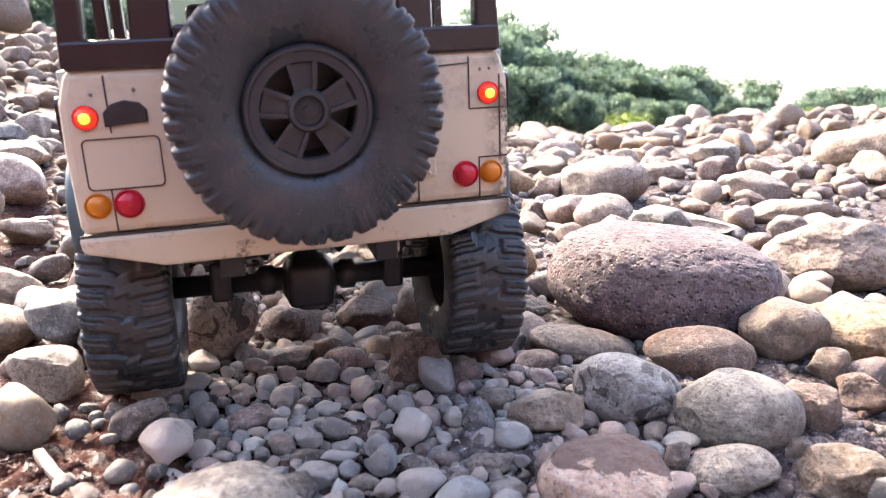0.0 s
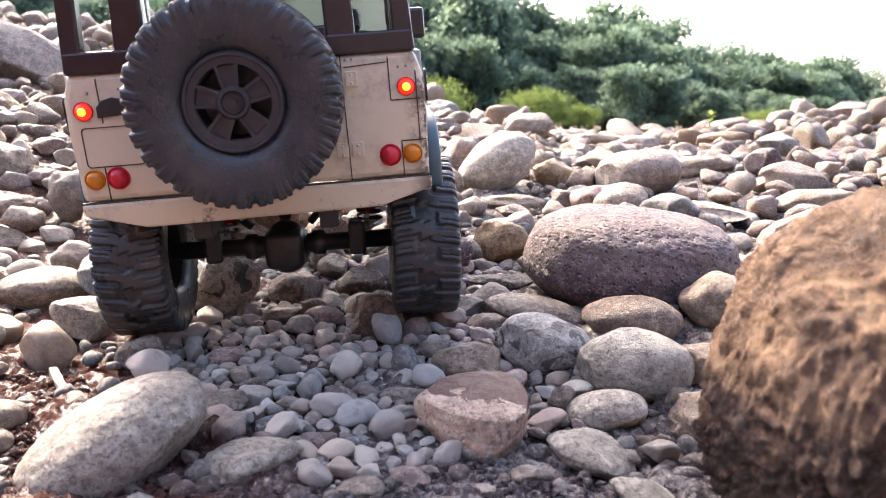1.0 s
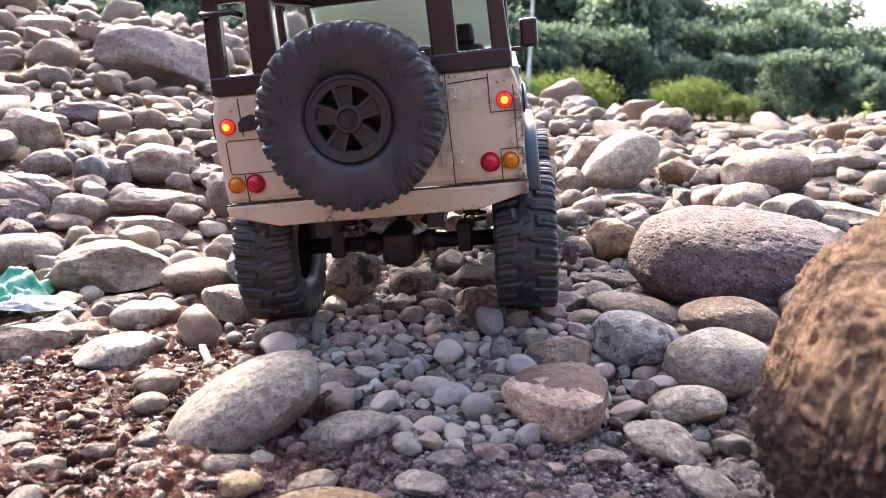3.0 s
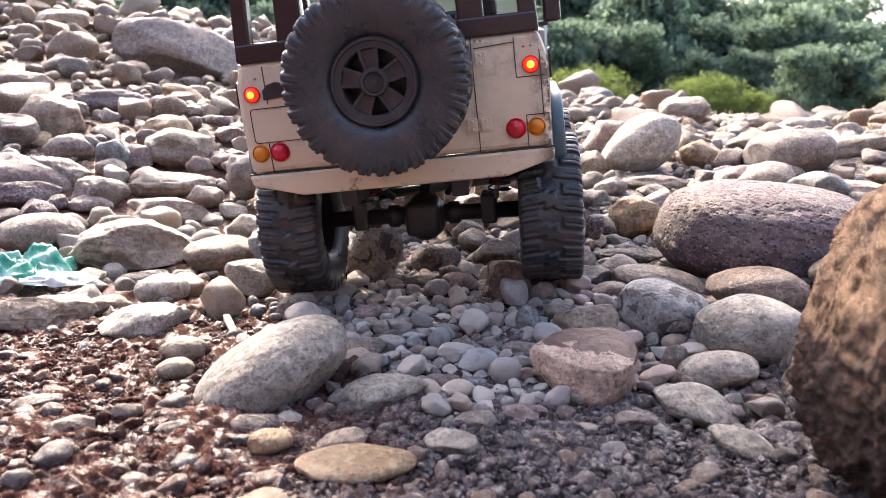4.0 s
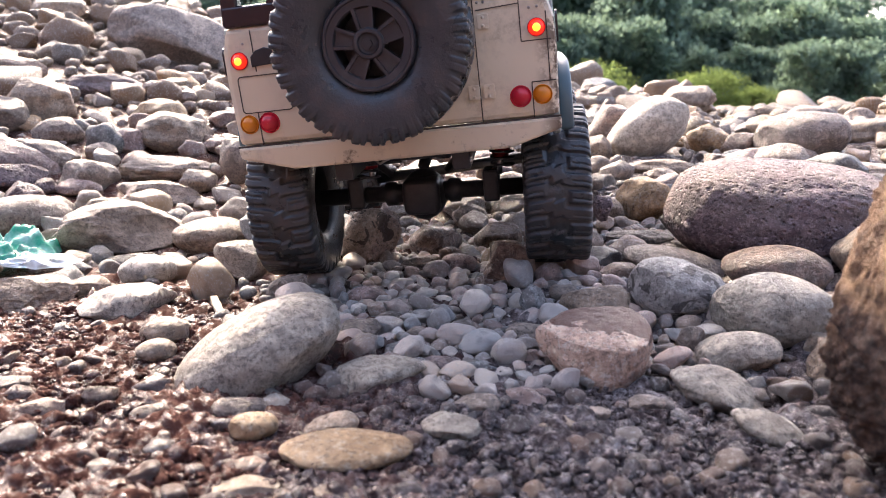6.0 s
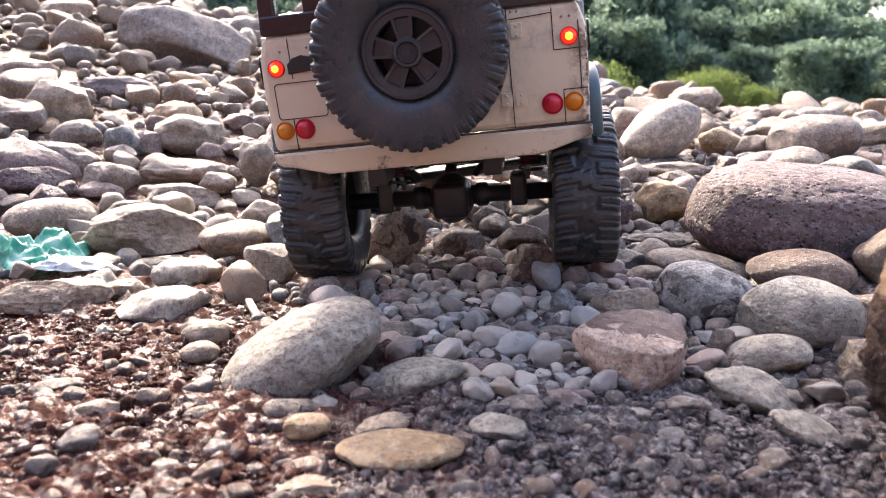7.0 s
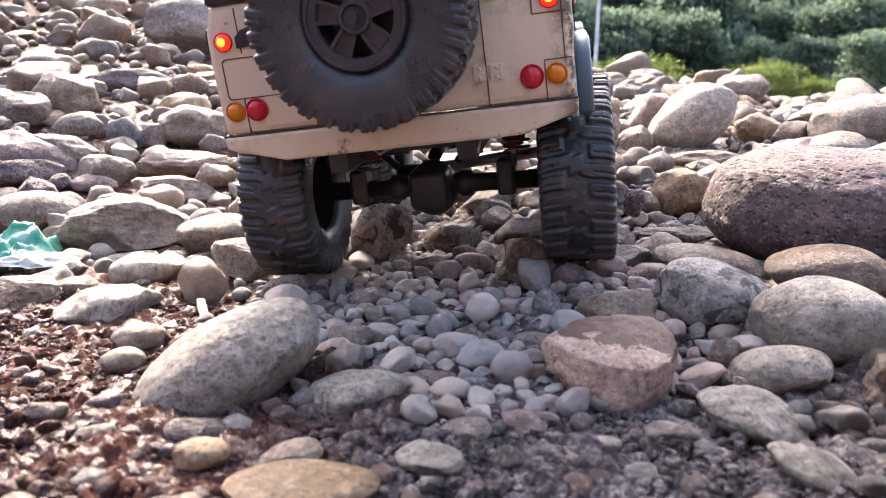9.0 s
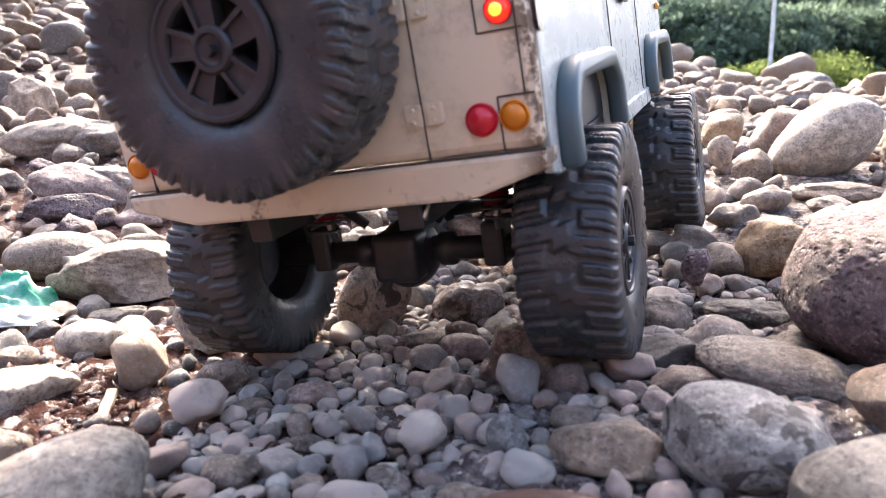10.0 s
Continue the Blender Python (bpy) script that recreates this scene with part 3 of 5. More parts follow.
stone(0.0120, 0.0248, -0.0032, 0.0193, 0.0156, 0.0125, "pink", 5, 0, "egg", 56)
stone(0.0397, 0.0071, 0.0031, 0.0286, 0.0231, 0.0225, "brown", 1, 0, "blocky", 57, 1)
stone(0.0578, -0.0024, -0.0003, 0.0142, 0.0115, 0.0113, "pink", -2, 0, "round", 58)
stone(-0.0108, 0.0411, -0.0067, 0.0274, 0.0172, 0.0082, "grey", 8, -5, "blocky", 59, 1)
stone(0.0891, 0.0864, 0.0205, 0.0118, 0.0095, 0.0153, "purple", -5, 0, "round", 60)
stone(0.1559, -0.0790, -0.0064, 0.0123, 0.0099, 0.0099, "tan", -20, 0, "round", 61)
stone(0.1211, -0.1474, -0.0123, 0.0244, 0.0153, 0.0081, "lifted_pale", -17, 15, "blocky", 62, 1)
stone(0.0882, -0.1293, -0.0132, 0.0120, 0.0097, 0.0055, "grey", -9, 0, "round", 63)
stone(0.0599, -0.1497, -0.0135, 0.0139, 0.0112, 0.0054, "tan", -3, 0, "blocky", 64)
stone(0.0493, -0.1321, -0.0123, 0.0145, 0.0117, 0.0067, "pink", -0, -10, "blocky", 65)
stone(0.0342, -0.1388, -0.0128, 0.0165, 0.0133, 0.0057, "grey", 3, -10, "blocky", 66, 1)
stone(0.0195, -0.1059, -0.0112, 0.0141, 0.0114, 0.0052, "pink", 6, 0, "round", 67)
stone(0.0060, -0.0747, -0.0103, 0.0098, 0.0079, 0.0058, "pale", 8, 0, "round", 68)
stone(0.0255, -0.0660, -0.0097, 0.0133, 0.0107, 0.0060, "grey", 4, 20, "round", 69)
stone(0.0047, -0.0912, -0.0112, 0.0177, 0.0111, 0.0039, "blue", 8, 0, "blocky", 70)
stone(-0.0096, -0.0515, -0.0111, 0.0113, 0.0091, 0.0055, "grey", 10, 0, "round", 71)
stone(0.0343, -0.0792, -0.0099, 0.0127, 0.0103, 0.0061, "grey", 3, 0, "round", 72)
stone(0.1915, 1.6406, 0.1157, 0.1042, 0.0653, 0.0581, "blue", -4, 0, "round", 73)
stone(0.3150, 1.0831, 0.0837, 0.0928, 0.0750, 0.0612, "tan", -10, 0, "round", 74, 1)
stone(0.1229, 0.4437, 0.0561, 0.0463, 0.0374, 0.0467, "brown", -5, 0, "round", 75)
stone(-0.5438, 0.8754, 0.1728, 0.2089, 0.1308, 0.0981, "grey", 25, 12, "round", 76, 1)
stone(-0.9365, 1.1722, 0.2528, 0.1069, 0.0670, 0.0526, "tan", 32, 0, "round", 77, 1)
stone(-0.4036, 0.5838, 0.0993, 0.0576, 0.0361, 0.0293, "orange", 25, 20, "round", 78)
stone(-0.3036, 0.1952, 0.0105, 0.0341, 0.0275, 0.0165, "pink", 31, 0, "round", 79)
stone(-0.3130, 0.2984, 0.0407, 0.0233, 0.0188, 0.0256, "pink", 28, 35, "blocky", 80)
stone(-0.6038, 0.5504, 0.1113, 0.0784, 0.0491, 0.0366, "brown", 35, 0, "round", 81, 1)
stone(0.2123, 0.4059, 0.0465, 0.0437, 0.0353, 0.0322, "orange", -12, 10, "round", 82)
stone(0.2267, 0.3486, 0.0429, 0.0328, 0.0265, 0.0282, "brown", -14, 0, "blocky", 83)
stone(0.4543, 1.0541, 0.0657, 0.0881, 0.0552, 0.0391, "tan", -16, 0, "round", 84, 1)
stone(0.1566, 0.3146, 0.0269, 0.0587, 0.0367, 0.0157, "tan", -9, 0, "round", 85, 1)
stone(-0.0275, -0.0179, -0.0103, 0.0221, 0.0138, 0.0093, "pink", 12, 0, "round", 86)
stone(-0.0429, -0.0309, -0.0119, 0.0134, 0.0108, 0.0066, "grey", 14, 0, "round", 87)
stone(0.0645, -0.0253, -0.0038, 0.0131, 0.0106, 0.0079, "pale", -3, 0, "round", 88)
stone(0.0930, 0.0070, 0.0003, 0.0211, 0.0170, 0.0094, "brown", -7, 0, "round", 89)
stone(0.1357, -0.1047, -0.0127, 0.0090, 0.0073, 0.0048, "brown", -18, 0, "round", 90)
stone(0.0720, -0.1399, -0.0133, 0.0082, 0.0066, 0.0047, "pale", -6, 0, "round", 91)
stone(-0.0649, -0.1553, -0.0148, 0.0119, 0.0096, 0.0046, "brown", 26, 0, "blocky", 92)
stone(-0.0218, -0.1848, -0.0144, 0.0127, 0.0079, 0.0037, "brown", 19, 0, "round", 93)
stone(-0.0582, -0.1937, -0.0142, 0.0085, 0.0069, 0.0044, "grey", 29, 0, "round", 94)
stone(-0.0565, -0.1651, -0.0152, 0.0114, 0.0071, 0.0035, "pale", 26, 0, "blocky", 95)
stone(-0.0181, -0.1980, -0.0142, 0.0178, 0.0112, 0.0043, "tan", 20, 0, "blocky", 96, 1)
stone(0.0036, -0.1954, -0.0152, 0.0163, 0.0102, 0.0034, "tan", 13, 0, "round", 97, 1)
stone(-0.1656, -0.0238, -0.0102, 0.0227, 0.0142, 0.0098, "tan", 31, 0, "blocky", 98)
stone(0.3294, 0.1162, 0.0262, 0.0900, 0.0727, 0.0510, "pale", -41, -12, "round", 99, 2)
stone(0.2397, -0.0034, 0.0123, 0.0705, 0.0569, 0.0307, "orange", -43, 0, "round", 100, 2)
stone(0.1627, -0.0954, -0.0073, 0.0345, 0.0279, 0.0189, "tan", -44, 0, "round", 101, 2)
stone(0.6106, 0.4118, 0.0896, 0.1078, 0.0871, 0.0577, "tan", -42, -14, "round", 102, 1)
stone(0.3883, 0.2362, 0.0408, 0.0787, 0.0493, 0.0234, "tan", -38, -5, "round", 103, 1)
stone(0.2857, 0.2404, 0.0319, 0.1033, 0.0647, 0.0172, "pale", -30, 0, "blocky", 104, 1)
stone(0.2046, -0.0533, 0.0031, 0.0217, 0.0175, 0.0171, "brown", -44, -20, "blocky", 105, 1)
stone(0.1739, -0.0609, 0.0017, 0.0241, 0.0195, 0.0208, "brown", -41, 15, "blocky", 106, 1)
stone(0.2064, -0.0321, 0.0070, 0.0162, 0.0131, 0.0174, "tan", -42, 0, "blocky", 107)
stone(1.0335, 1.4311, 0.1323, 0.0685, 0.0554, 0.0785, "tan", -32, 0, "round", 108)
stone(0.4662, 0.9159, 0.0631, 0.0740, 0.0464, 0.0367, "pale", -22, 0, "round", 109)
stone(0.6273, 0.8652, 0.0911, 0.0641, 0.0401, 0.0332, "grey", -29, 0, "round", 110)
stone(1.0064, 1.2078, 0.1382, 0.0848, 0.0686, 0.0461, "pink", -35, 0, "round", 111)
stone(0.5991, 0.5395, 0.0785, 0.0343, 0.0277, 0.0309, "tan", -37, 0, "round", 112)
stone(0.4004, 0.5509, 0.0674, 0.0331, 0.0267, 0.0242, "pale", -27, 0, "round", 113)
stone(-0.4787, 0.2857, 0.0636, 0.0995, 0.0623, 0.0405, "tan", 49, 0, "round", 114, 1)
stone(-0.6205, 0.3819, 0.1000, 0.0543, 0.0438, 0.0534, "tan", 50, 0, "round", 115, 1)
stone(-0.6961, 0.5316, 0.1192, 0.0540, 0.0436, 0.0385, "tan", 47, 0, "round", 116)
stone(-0.7402, 0.4498, 0.1169, 0.0543, 0.0439, 0.0452, "grey", 51, 0, "round", 117)
stone(-0.2449, 0.0511, -0.0099, 0.0267, 0.0216, 0.0141, "brown", 52, 0, "blocky", 118, 1)
stone(0.0761, 0.5128, 0.0566, 0.0366, 0.0296, 0.0385, "orange", 3, 0, "round", 119)
stone(0.0818, 0.3904, 0.0484, 0.0198, 0.0160, 0.0258, "pale", 3, 0, "round", 120)
stone(0.0816, 0.1842, 0.0132, 0.0320, 0.0258, 0.0188, "grey", 4, 10, "blocky", 121, 1)
stone(0.1046, 0.3785, 0.0372, 0.0286, 0.0231, 0.0259, "tan", 1, -20, "blocky", 122)
stone(0.0945, 0.2469, 0.0187, 0.0246, 0.0198, 0.0161, "grey", 2, 0, "blocky", 123)


def rust_stone():
    """A wedge of stone, blunt at one end, with a lump at its foot and a wet rust-red patch on its flat top."""
    v, f = ico(6)
    p = np.sign(v) * np.abs(v) ** (0.85, 0.85, 0.80)
    n = np.array((0.05, -0.30, 0.95))
    n /= np.linalg.norm(n)
    over = np.clip(p @ n - 0.52, 0, None)
    p -= np.outer(over * 0.90, n)
    p[:, 2] *= 1 + 0.28 * p[:, 0]
    p[:, 1] *= 1 + 0.18 * p[:, 0]
    lump = np.exp(-((v - (0.05, -0.80, -0.55)) ** 2).sum(1) / 0.18)
    p[:, 1] -= 0.30 * lump
    p[:, 0] -= 0.18 * np.exp(-((v - (-0.95, -0.2, 0.2)) ** 2).sum(1) / 0.12)
    skin = np.array([noise.fractal(Vector(q * 2.2) + Vector((2, 8, 5)), 0.9, 2.0, 5) for q in v])
    p *= (1 + 0.045 * skin)[:, None]
    ob = new("river_stone", fast_mesh("rust_stone", p, f, STONE["rust"]))
    ob.matrix_world = pose(0.0740, -0.0985, -0.0040, 0, 5, -4) @ Matrix.Diagonal((0.0188, 0.0160, 0.0148, 1))
    tagged(ob, STONE_WORDS["rust"] + " on the gravel", "stone", "river stones")
    TAKEN.append((0.0740, -0.0985, 0.0185))


rust_stone()


def purple_boulder():
    """A loaf-shaped volcanic boulder: flat pitted top, round ends, undercut foot."""
    v, f = ico(6)
    p = np.sign(v) * np.abs(v) ** (0.80, 0.86, 0.90)
    p[:, 2] = np.where(p[:, 2] > 0.50, 0.50 + (p[:, 2] - 0.50) * 0.55, p[:, 2])
    foot = smoothstep(-0.15, -1.0, p[:, 2])
    p[:, 0] *= 1 - 0.30 * foot
    p[:, 1] *= 1 - 0.28 * foot
    p[:, 2] += 0.06 * p[:, 0] * (p[:, 2] > 0) - 0.10 * np.clip(-p[:, 0] - 0.5, 0, 1)
    top = smoothstep(0.12, 0.42, p[:, 2])
    low = np.array([noise.fractal(Vector(q * 1.6) + Vector((3, 1, 7)), 0.9, 2.0, 3) for q in v])
    pit = np.array([noise.noise(Vector((q[0] * 27, q[1] * 24, q[2] * 16))) for q in v])
    pit2 = np.array([noise.noise(Vector((q[0] * 52, q[1] * 46, q[2] * 30))) for q in v])
    dent = np.clip(pit - 0.05, 0, None) + 0.6 * np.clip(pit2 - 0.05, 0, None)
    p *= (1 + 0.030 * low - (0.008 + 0.040 * top) * dent)[:, None]
    ob = new("boulder", fast_mesh("boulder", p, f, STONE["purple"]))
    ob.matrix_world = pose(0.1795, 0.0600, 0.0222, 6, 5, -8) @ Matrix.Diagonal((0.0585, 0.0480, 0.0375, 1))
    tagged(ob, "large " + STONE_WORDS["purple"] + " with a flat sunlit top", "stone", "river stones")
    TAKEN.append((0.1745, 0.0600, 0.054))


purple_boulder()


# ---- the toy car ----
# Its frame: x to its right, y forward from the tailgate, z up from the upper tail lamps.
CAR = pose(-0.0135, -0.0432, 0.1032, 0, 0, 1.5) @ pose(0, 0, 0, 6.2, 0, 0) @ pose(0, 0, 0, 0, -6.6, 0)
BASE = Vector((0.0, 0.13, -0.10))
car = new("toy_car")
car.matrix_world = CAR @ Matrix.Translation(BASE)
tagged(car, "muddy beige and white toy off-road car standing tilted on river stones", "toy car")


def part(name, me, parent=car, label="", m=None):
    """A mesh as a part of the car, given in the car's frame, or of another part, given in that part's."""
    ob = new(name, me)
    ob.parent = parent
    m = m or Matrix()
    ob.matrix_basis = (Matrix.Translation(-BASE) @ m) if parent is car else m
    return tagged(ob, label)


def box_bm(bm, x0, y0, z0, x1, y1, z1, bevel=0.0, segs=2):
    r = bmesh.ops.create_cube(bm, size=1.0, matrix=Matrix.LocRotScale(((x0 + x1) / 2, (y0 + y1) / 2, (z0 + z1) / 2), None, (x1 - x0, y1 - y0, z1 - z0)))
    if bevel:
        es = list({e for v in r["verts"] for e in v.link_edges})
        bmesh.ops.bevel(bm, geom=es, offset=bevel, segments=segs, affect="EDGES", profile=0.5)


def box(name, x0, y0, z0, x1, y1, z1, material, bevel=0.0008, parent=car, label="", smooth=False):
    bm = bmesh.new()
    box_bm(bm, x0, y0, z0, x1, y1, z1, bevel)
    return part(name, bm_mesh(name, bm, material, smooth), parent, label)


def plate(name, outline, y0, y1, material, axis="y", bevel=0.0, parent=car, label="", hole=None, m=None, smooth=False):
    """A flat plate from an outline in (x, z), or (y, z) for a side, with a thickness; hole: a second outline cut through it."""
    bm = bmesh.new()

    def co(p, d):
        return (p[0], d, p[1]) if axis == "y" else (d, p[0], p[1])
    loops = [outline] + ([hole] if hole else [])
    es = []
    for lp in loops:
        vs = [bm.verts.new(co(p, y0)) for p in lp]
        es += [bm.edges.new((vs[i], vs[(i + 1) % len(vs)])) for i in range(len(vs))]
    bmesh.ops.triangle_fill(bm, edges=es, use_beauty=True)
    out = bmesh.ops.extrude_face_region(bm, geom=bm.faces[:])
    off = Vector((0, y1 - y0, 0)) if axis == "y" else Vector((y1 - y0, 0, 0))
    for g in out["geom"]:
        if isinstance(g, bmesh.types.BMVert):
            g.co += off
    bmesh.ops.recalc_face_normals(bm, faces=bm.faces[:])
    bmesh.ops.dissolve_limit(bm, angle_limit=0.02, verts=bm.verts[:], edges=bm.edges[:])
    if bevel:
        sharp = [e for e in bm.edges if len(e.link_faces) == 2 and e.calc_face_angle(0) > 0.9]
        bmesh.ops.bevel(bm, geom=sharp, offset=bevel, segments=2, affect="EDGES", profile=0.5)
    return part(name, bm_mesh(name, bm, material, smooth), parent, label, m)


def rounded(x0, z0, x1, z1, r, n=5):
    pts = []
    for cx, cz, a0 in ((x1 - r, z1 - r, 0), (x0 + r, z1 - r, 90), (x0 + r, z0 + r, 180), (x1 - r, z0 + r, 270)):
        for i in range(n + 1):
            a = radians(a0 + 90 * i / n)
            pts.append((cx + r * math.cos(a), cz + r * math.sin(a)))
    return pts


def lathe(profile, n=48, axis="y"):
    """Turns (radius, along) pairs about the axis."""
    vs, fs = [], []
    for i in range(n):
        t = 2 * math.pi * i / n
        for r, a in profile:
            vs.append((r * math.cos(t), a, r * math.sin(t)) if axis == "y" else (a, r * math.cos(t), r * math.sin(t)))
    k = len(profile)
    for i in range(n):
        j = (i + 1) % n
        for q in range(k - 1):
            fs.append((i * k + q, i * k + q + 1, j * k + q + 1, j * k + q))
    return vs, fs


def tube(name, points, radius, material, parent=car, label="", sides=8):
    vs, fs = [], []
    pts = [Vector(p) for p in points]
    for i, p in enumerate(pts):
        d = (pts[min(i + 1, len(pts) - 1)] - pts[max(i - 1, 0)]).normalized()
        q = d.to_track_quat("Z", "Y")
        for s in range(sides):
            t = 2 * math.pi * s / sides
            vs.append(p + q @ Vector((radius * math.cos(t), radius * math.sin(t), 0)))
    for i in range(len(pts) - 1):
        for s in range(sides):
            a, b = i * sides + s, i * sides + (s + 1) % sides
            fs.append((a, b, b + sides, a + sides))
    fs.append(tuple(reversed(range(sides))))
    fs.append(tuple(range((len(pts) - 1) * sides, len(pts) * sides)))
    return part(name, mesh_from(name, vs, fs, material), parent, label)


def car_body():
    # tailgate wall with the cut-off lower corners of its apron
    back = [(-0.0695, -0.0360), (0.0695, -0.0360), (0.0702, -0.010), (0.0698, 0.004), (0.0668, 0.0140), (-0.0668, 0.0140), (-0.0698, 0.004), (-0.0702, -0.010)]
    plate("tailgate", back, 0.0, 0.0065, BEIGE, bevel=0.0026, label="beige tailgate with mud splashes")
    apron = [(-0.0702, -0.0366), (-0.0695, -0.0415), (-0.0460, -0.0478), (0.0480, -0.0478), (0.0700, -0.0415), (0.0702, -0.0366)]
    plate("rear_apron", apron, -0.0012, 0.012, BEIGE, bevel=0.0012, label="beige lower apron stained with mud")
    # side walls with wheel arches
    for side in (-1, 1):
        def arch(y0, y1, foot, top, grow):
            """The line of a square-shouldered wheel arch from its rear foot over the top to its front foot."""
            pts = [(y0 - grow, foot)]
            for cy, a0 in ((y0 + 0.016, 180), (y1 - 0.016, 90)):
                pts += [(cy + (0.016 + grow) * math.cos(radians(a0 - 15 * i)), top - 0.014 + (0.014 + grow) * math.sin(radians(a0 - 15 * i))) for i in range(7)]
            return pts + [(y1 + grow, foot)]
        rear, front = (0.021, 0.104), (0.224, 0.306)
        line = [(0.0068, -0.044), (0.017, -0.046)] + arch(*rear, -0.046, -0.0205, 0.0) + arch(*front, -0.046, -0.0205, 0.0) + [(0.314, -0.044), (0.314, 0.004), (0.205, 0.006), (0.200, 0.0135), (0.0068, 0.0135)]
        plate("side_panel", line, side * 0.0668, side * 0.0698, WHITE_SIDE, axis="x", bevel=0.0006, label="pale white side panel speckled with mud")
        # wheel arch flares
        for span in (rear, front):
            outline = arch(*span, -0.045, -0.0205, 0.0055) + list(reversed(arch(*span, -0.045, -0.0205, -0.0015)))
            plate("wheel_arch", outline, side * 0.0693, side * 0.0760, FLARE, axis="x", bevel=0.0018, label="grey-blue wheel arch flare", smooth=True)
        # door seam, handle, rivets
        box("door_handle", min(side * 0.0705, side * 0.0722), 0.150, 0.0005, max(side * 0.0705, side * 0.0722), 0.166, 0.0045, TRIM_BLACK, 0.0005, label="black door handle")
        for y in (0.118, 0.200):
            box("door_seam", min(side * 0.0704, side * 0.0708), y, -0.040, max(side * 0.0704, side * 0.0708), y + 0.0006, 0.013, SEAM, 0)
        rv = bmesh.new()
        for i in range(14):
            bmesh.ops.create_uvsphere(rv, u_segments=6, v_segments=4, radius=0.0006, matrix=Matrix.Translation((side * 0.0706, 0.018 + i * 0.0048, 0.0038)))
        tagged(part("rivet_row", bm_mesh("rivet_row", rv, WHITE_SIDE, True)), kind="stuff")
        plate("side_vent", rounded(0.004, -0.007, 0.011, 0.006, 0.003), side * 0.0703, side * 0.0712, TRIM_BLACK, axis="x", label="black oval side vent")
        plate("sill", [(0.106, -0.0485), (0.222, -0.0485), (0.222, -0.041), (0.106, -0.041)], side * 0.0668, side * 0.0712, WHITE_SIDE, axis="x", bevel=0.0008)
    # floor, bonnet, nose
    box("floor_pan", -0.0668, 0.006, -0.0440, 0.0668, 0.300, -0.0400, CHASSIS)
    box("bonnet", -0.0665, 0.205, -0.004, 0.0665, 0.312, 0.0055, WHITE_SIDE, 0.003)
    box("nose", -0.0665, 0.306, -0.044, 0.0665, 0.3145, -0.003, WHITE_SIDE, 0.002)
    for side in (-1, 1):
        box("inner_arch", min(side * 0.030, side * 0.0670), 0.015, -0.0400, max(side * 0.030, side * 0.0670), 0.107, -0.0085, CHASSIS, 0.001)
        bm = bmesh.new()
        bmesh.ops.create_uvsphere(bm, u_segments=14, v_segments=8, radius=0.0028, matrix=Matrix.LocRotScale((side * 0.0712, 0.292, -0.001), None, (0.5, 1, 0.8)))
        part("indicator", bm_mesh("indicator", bm, LENS_AMBER, True), label="small amber side indicator")


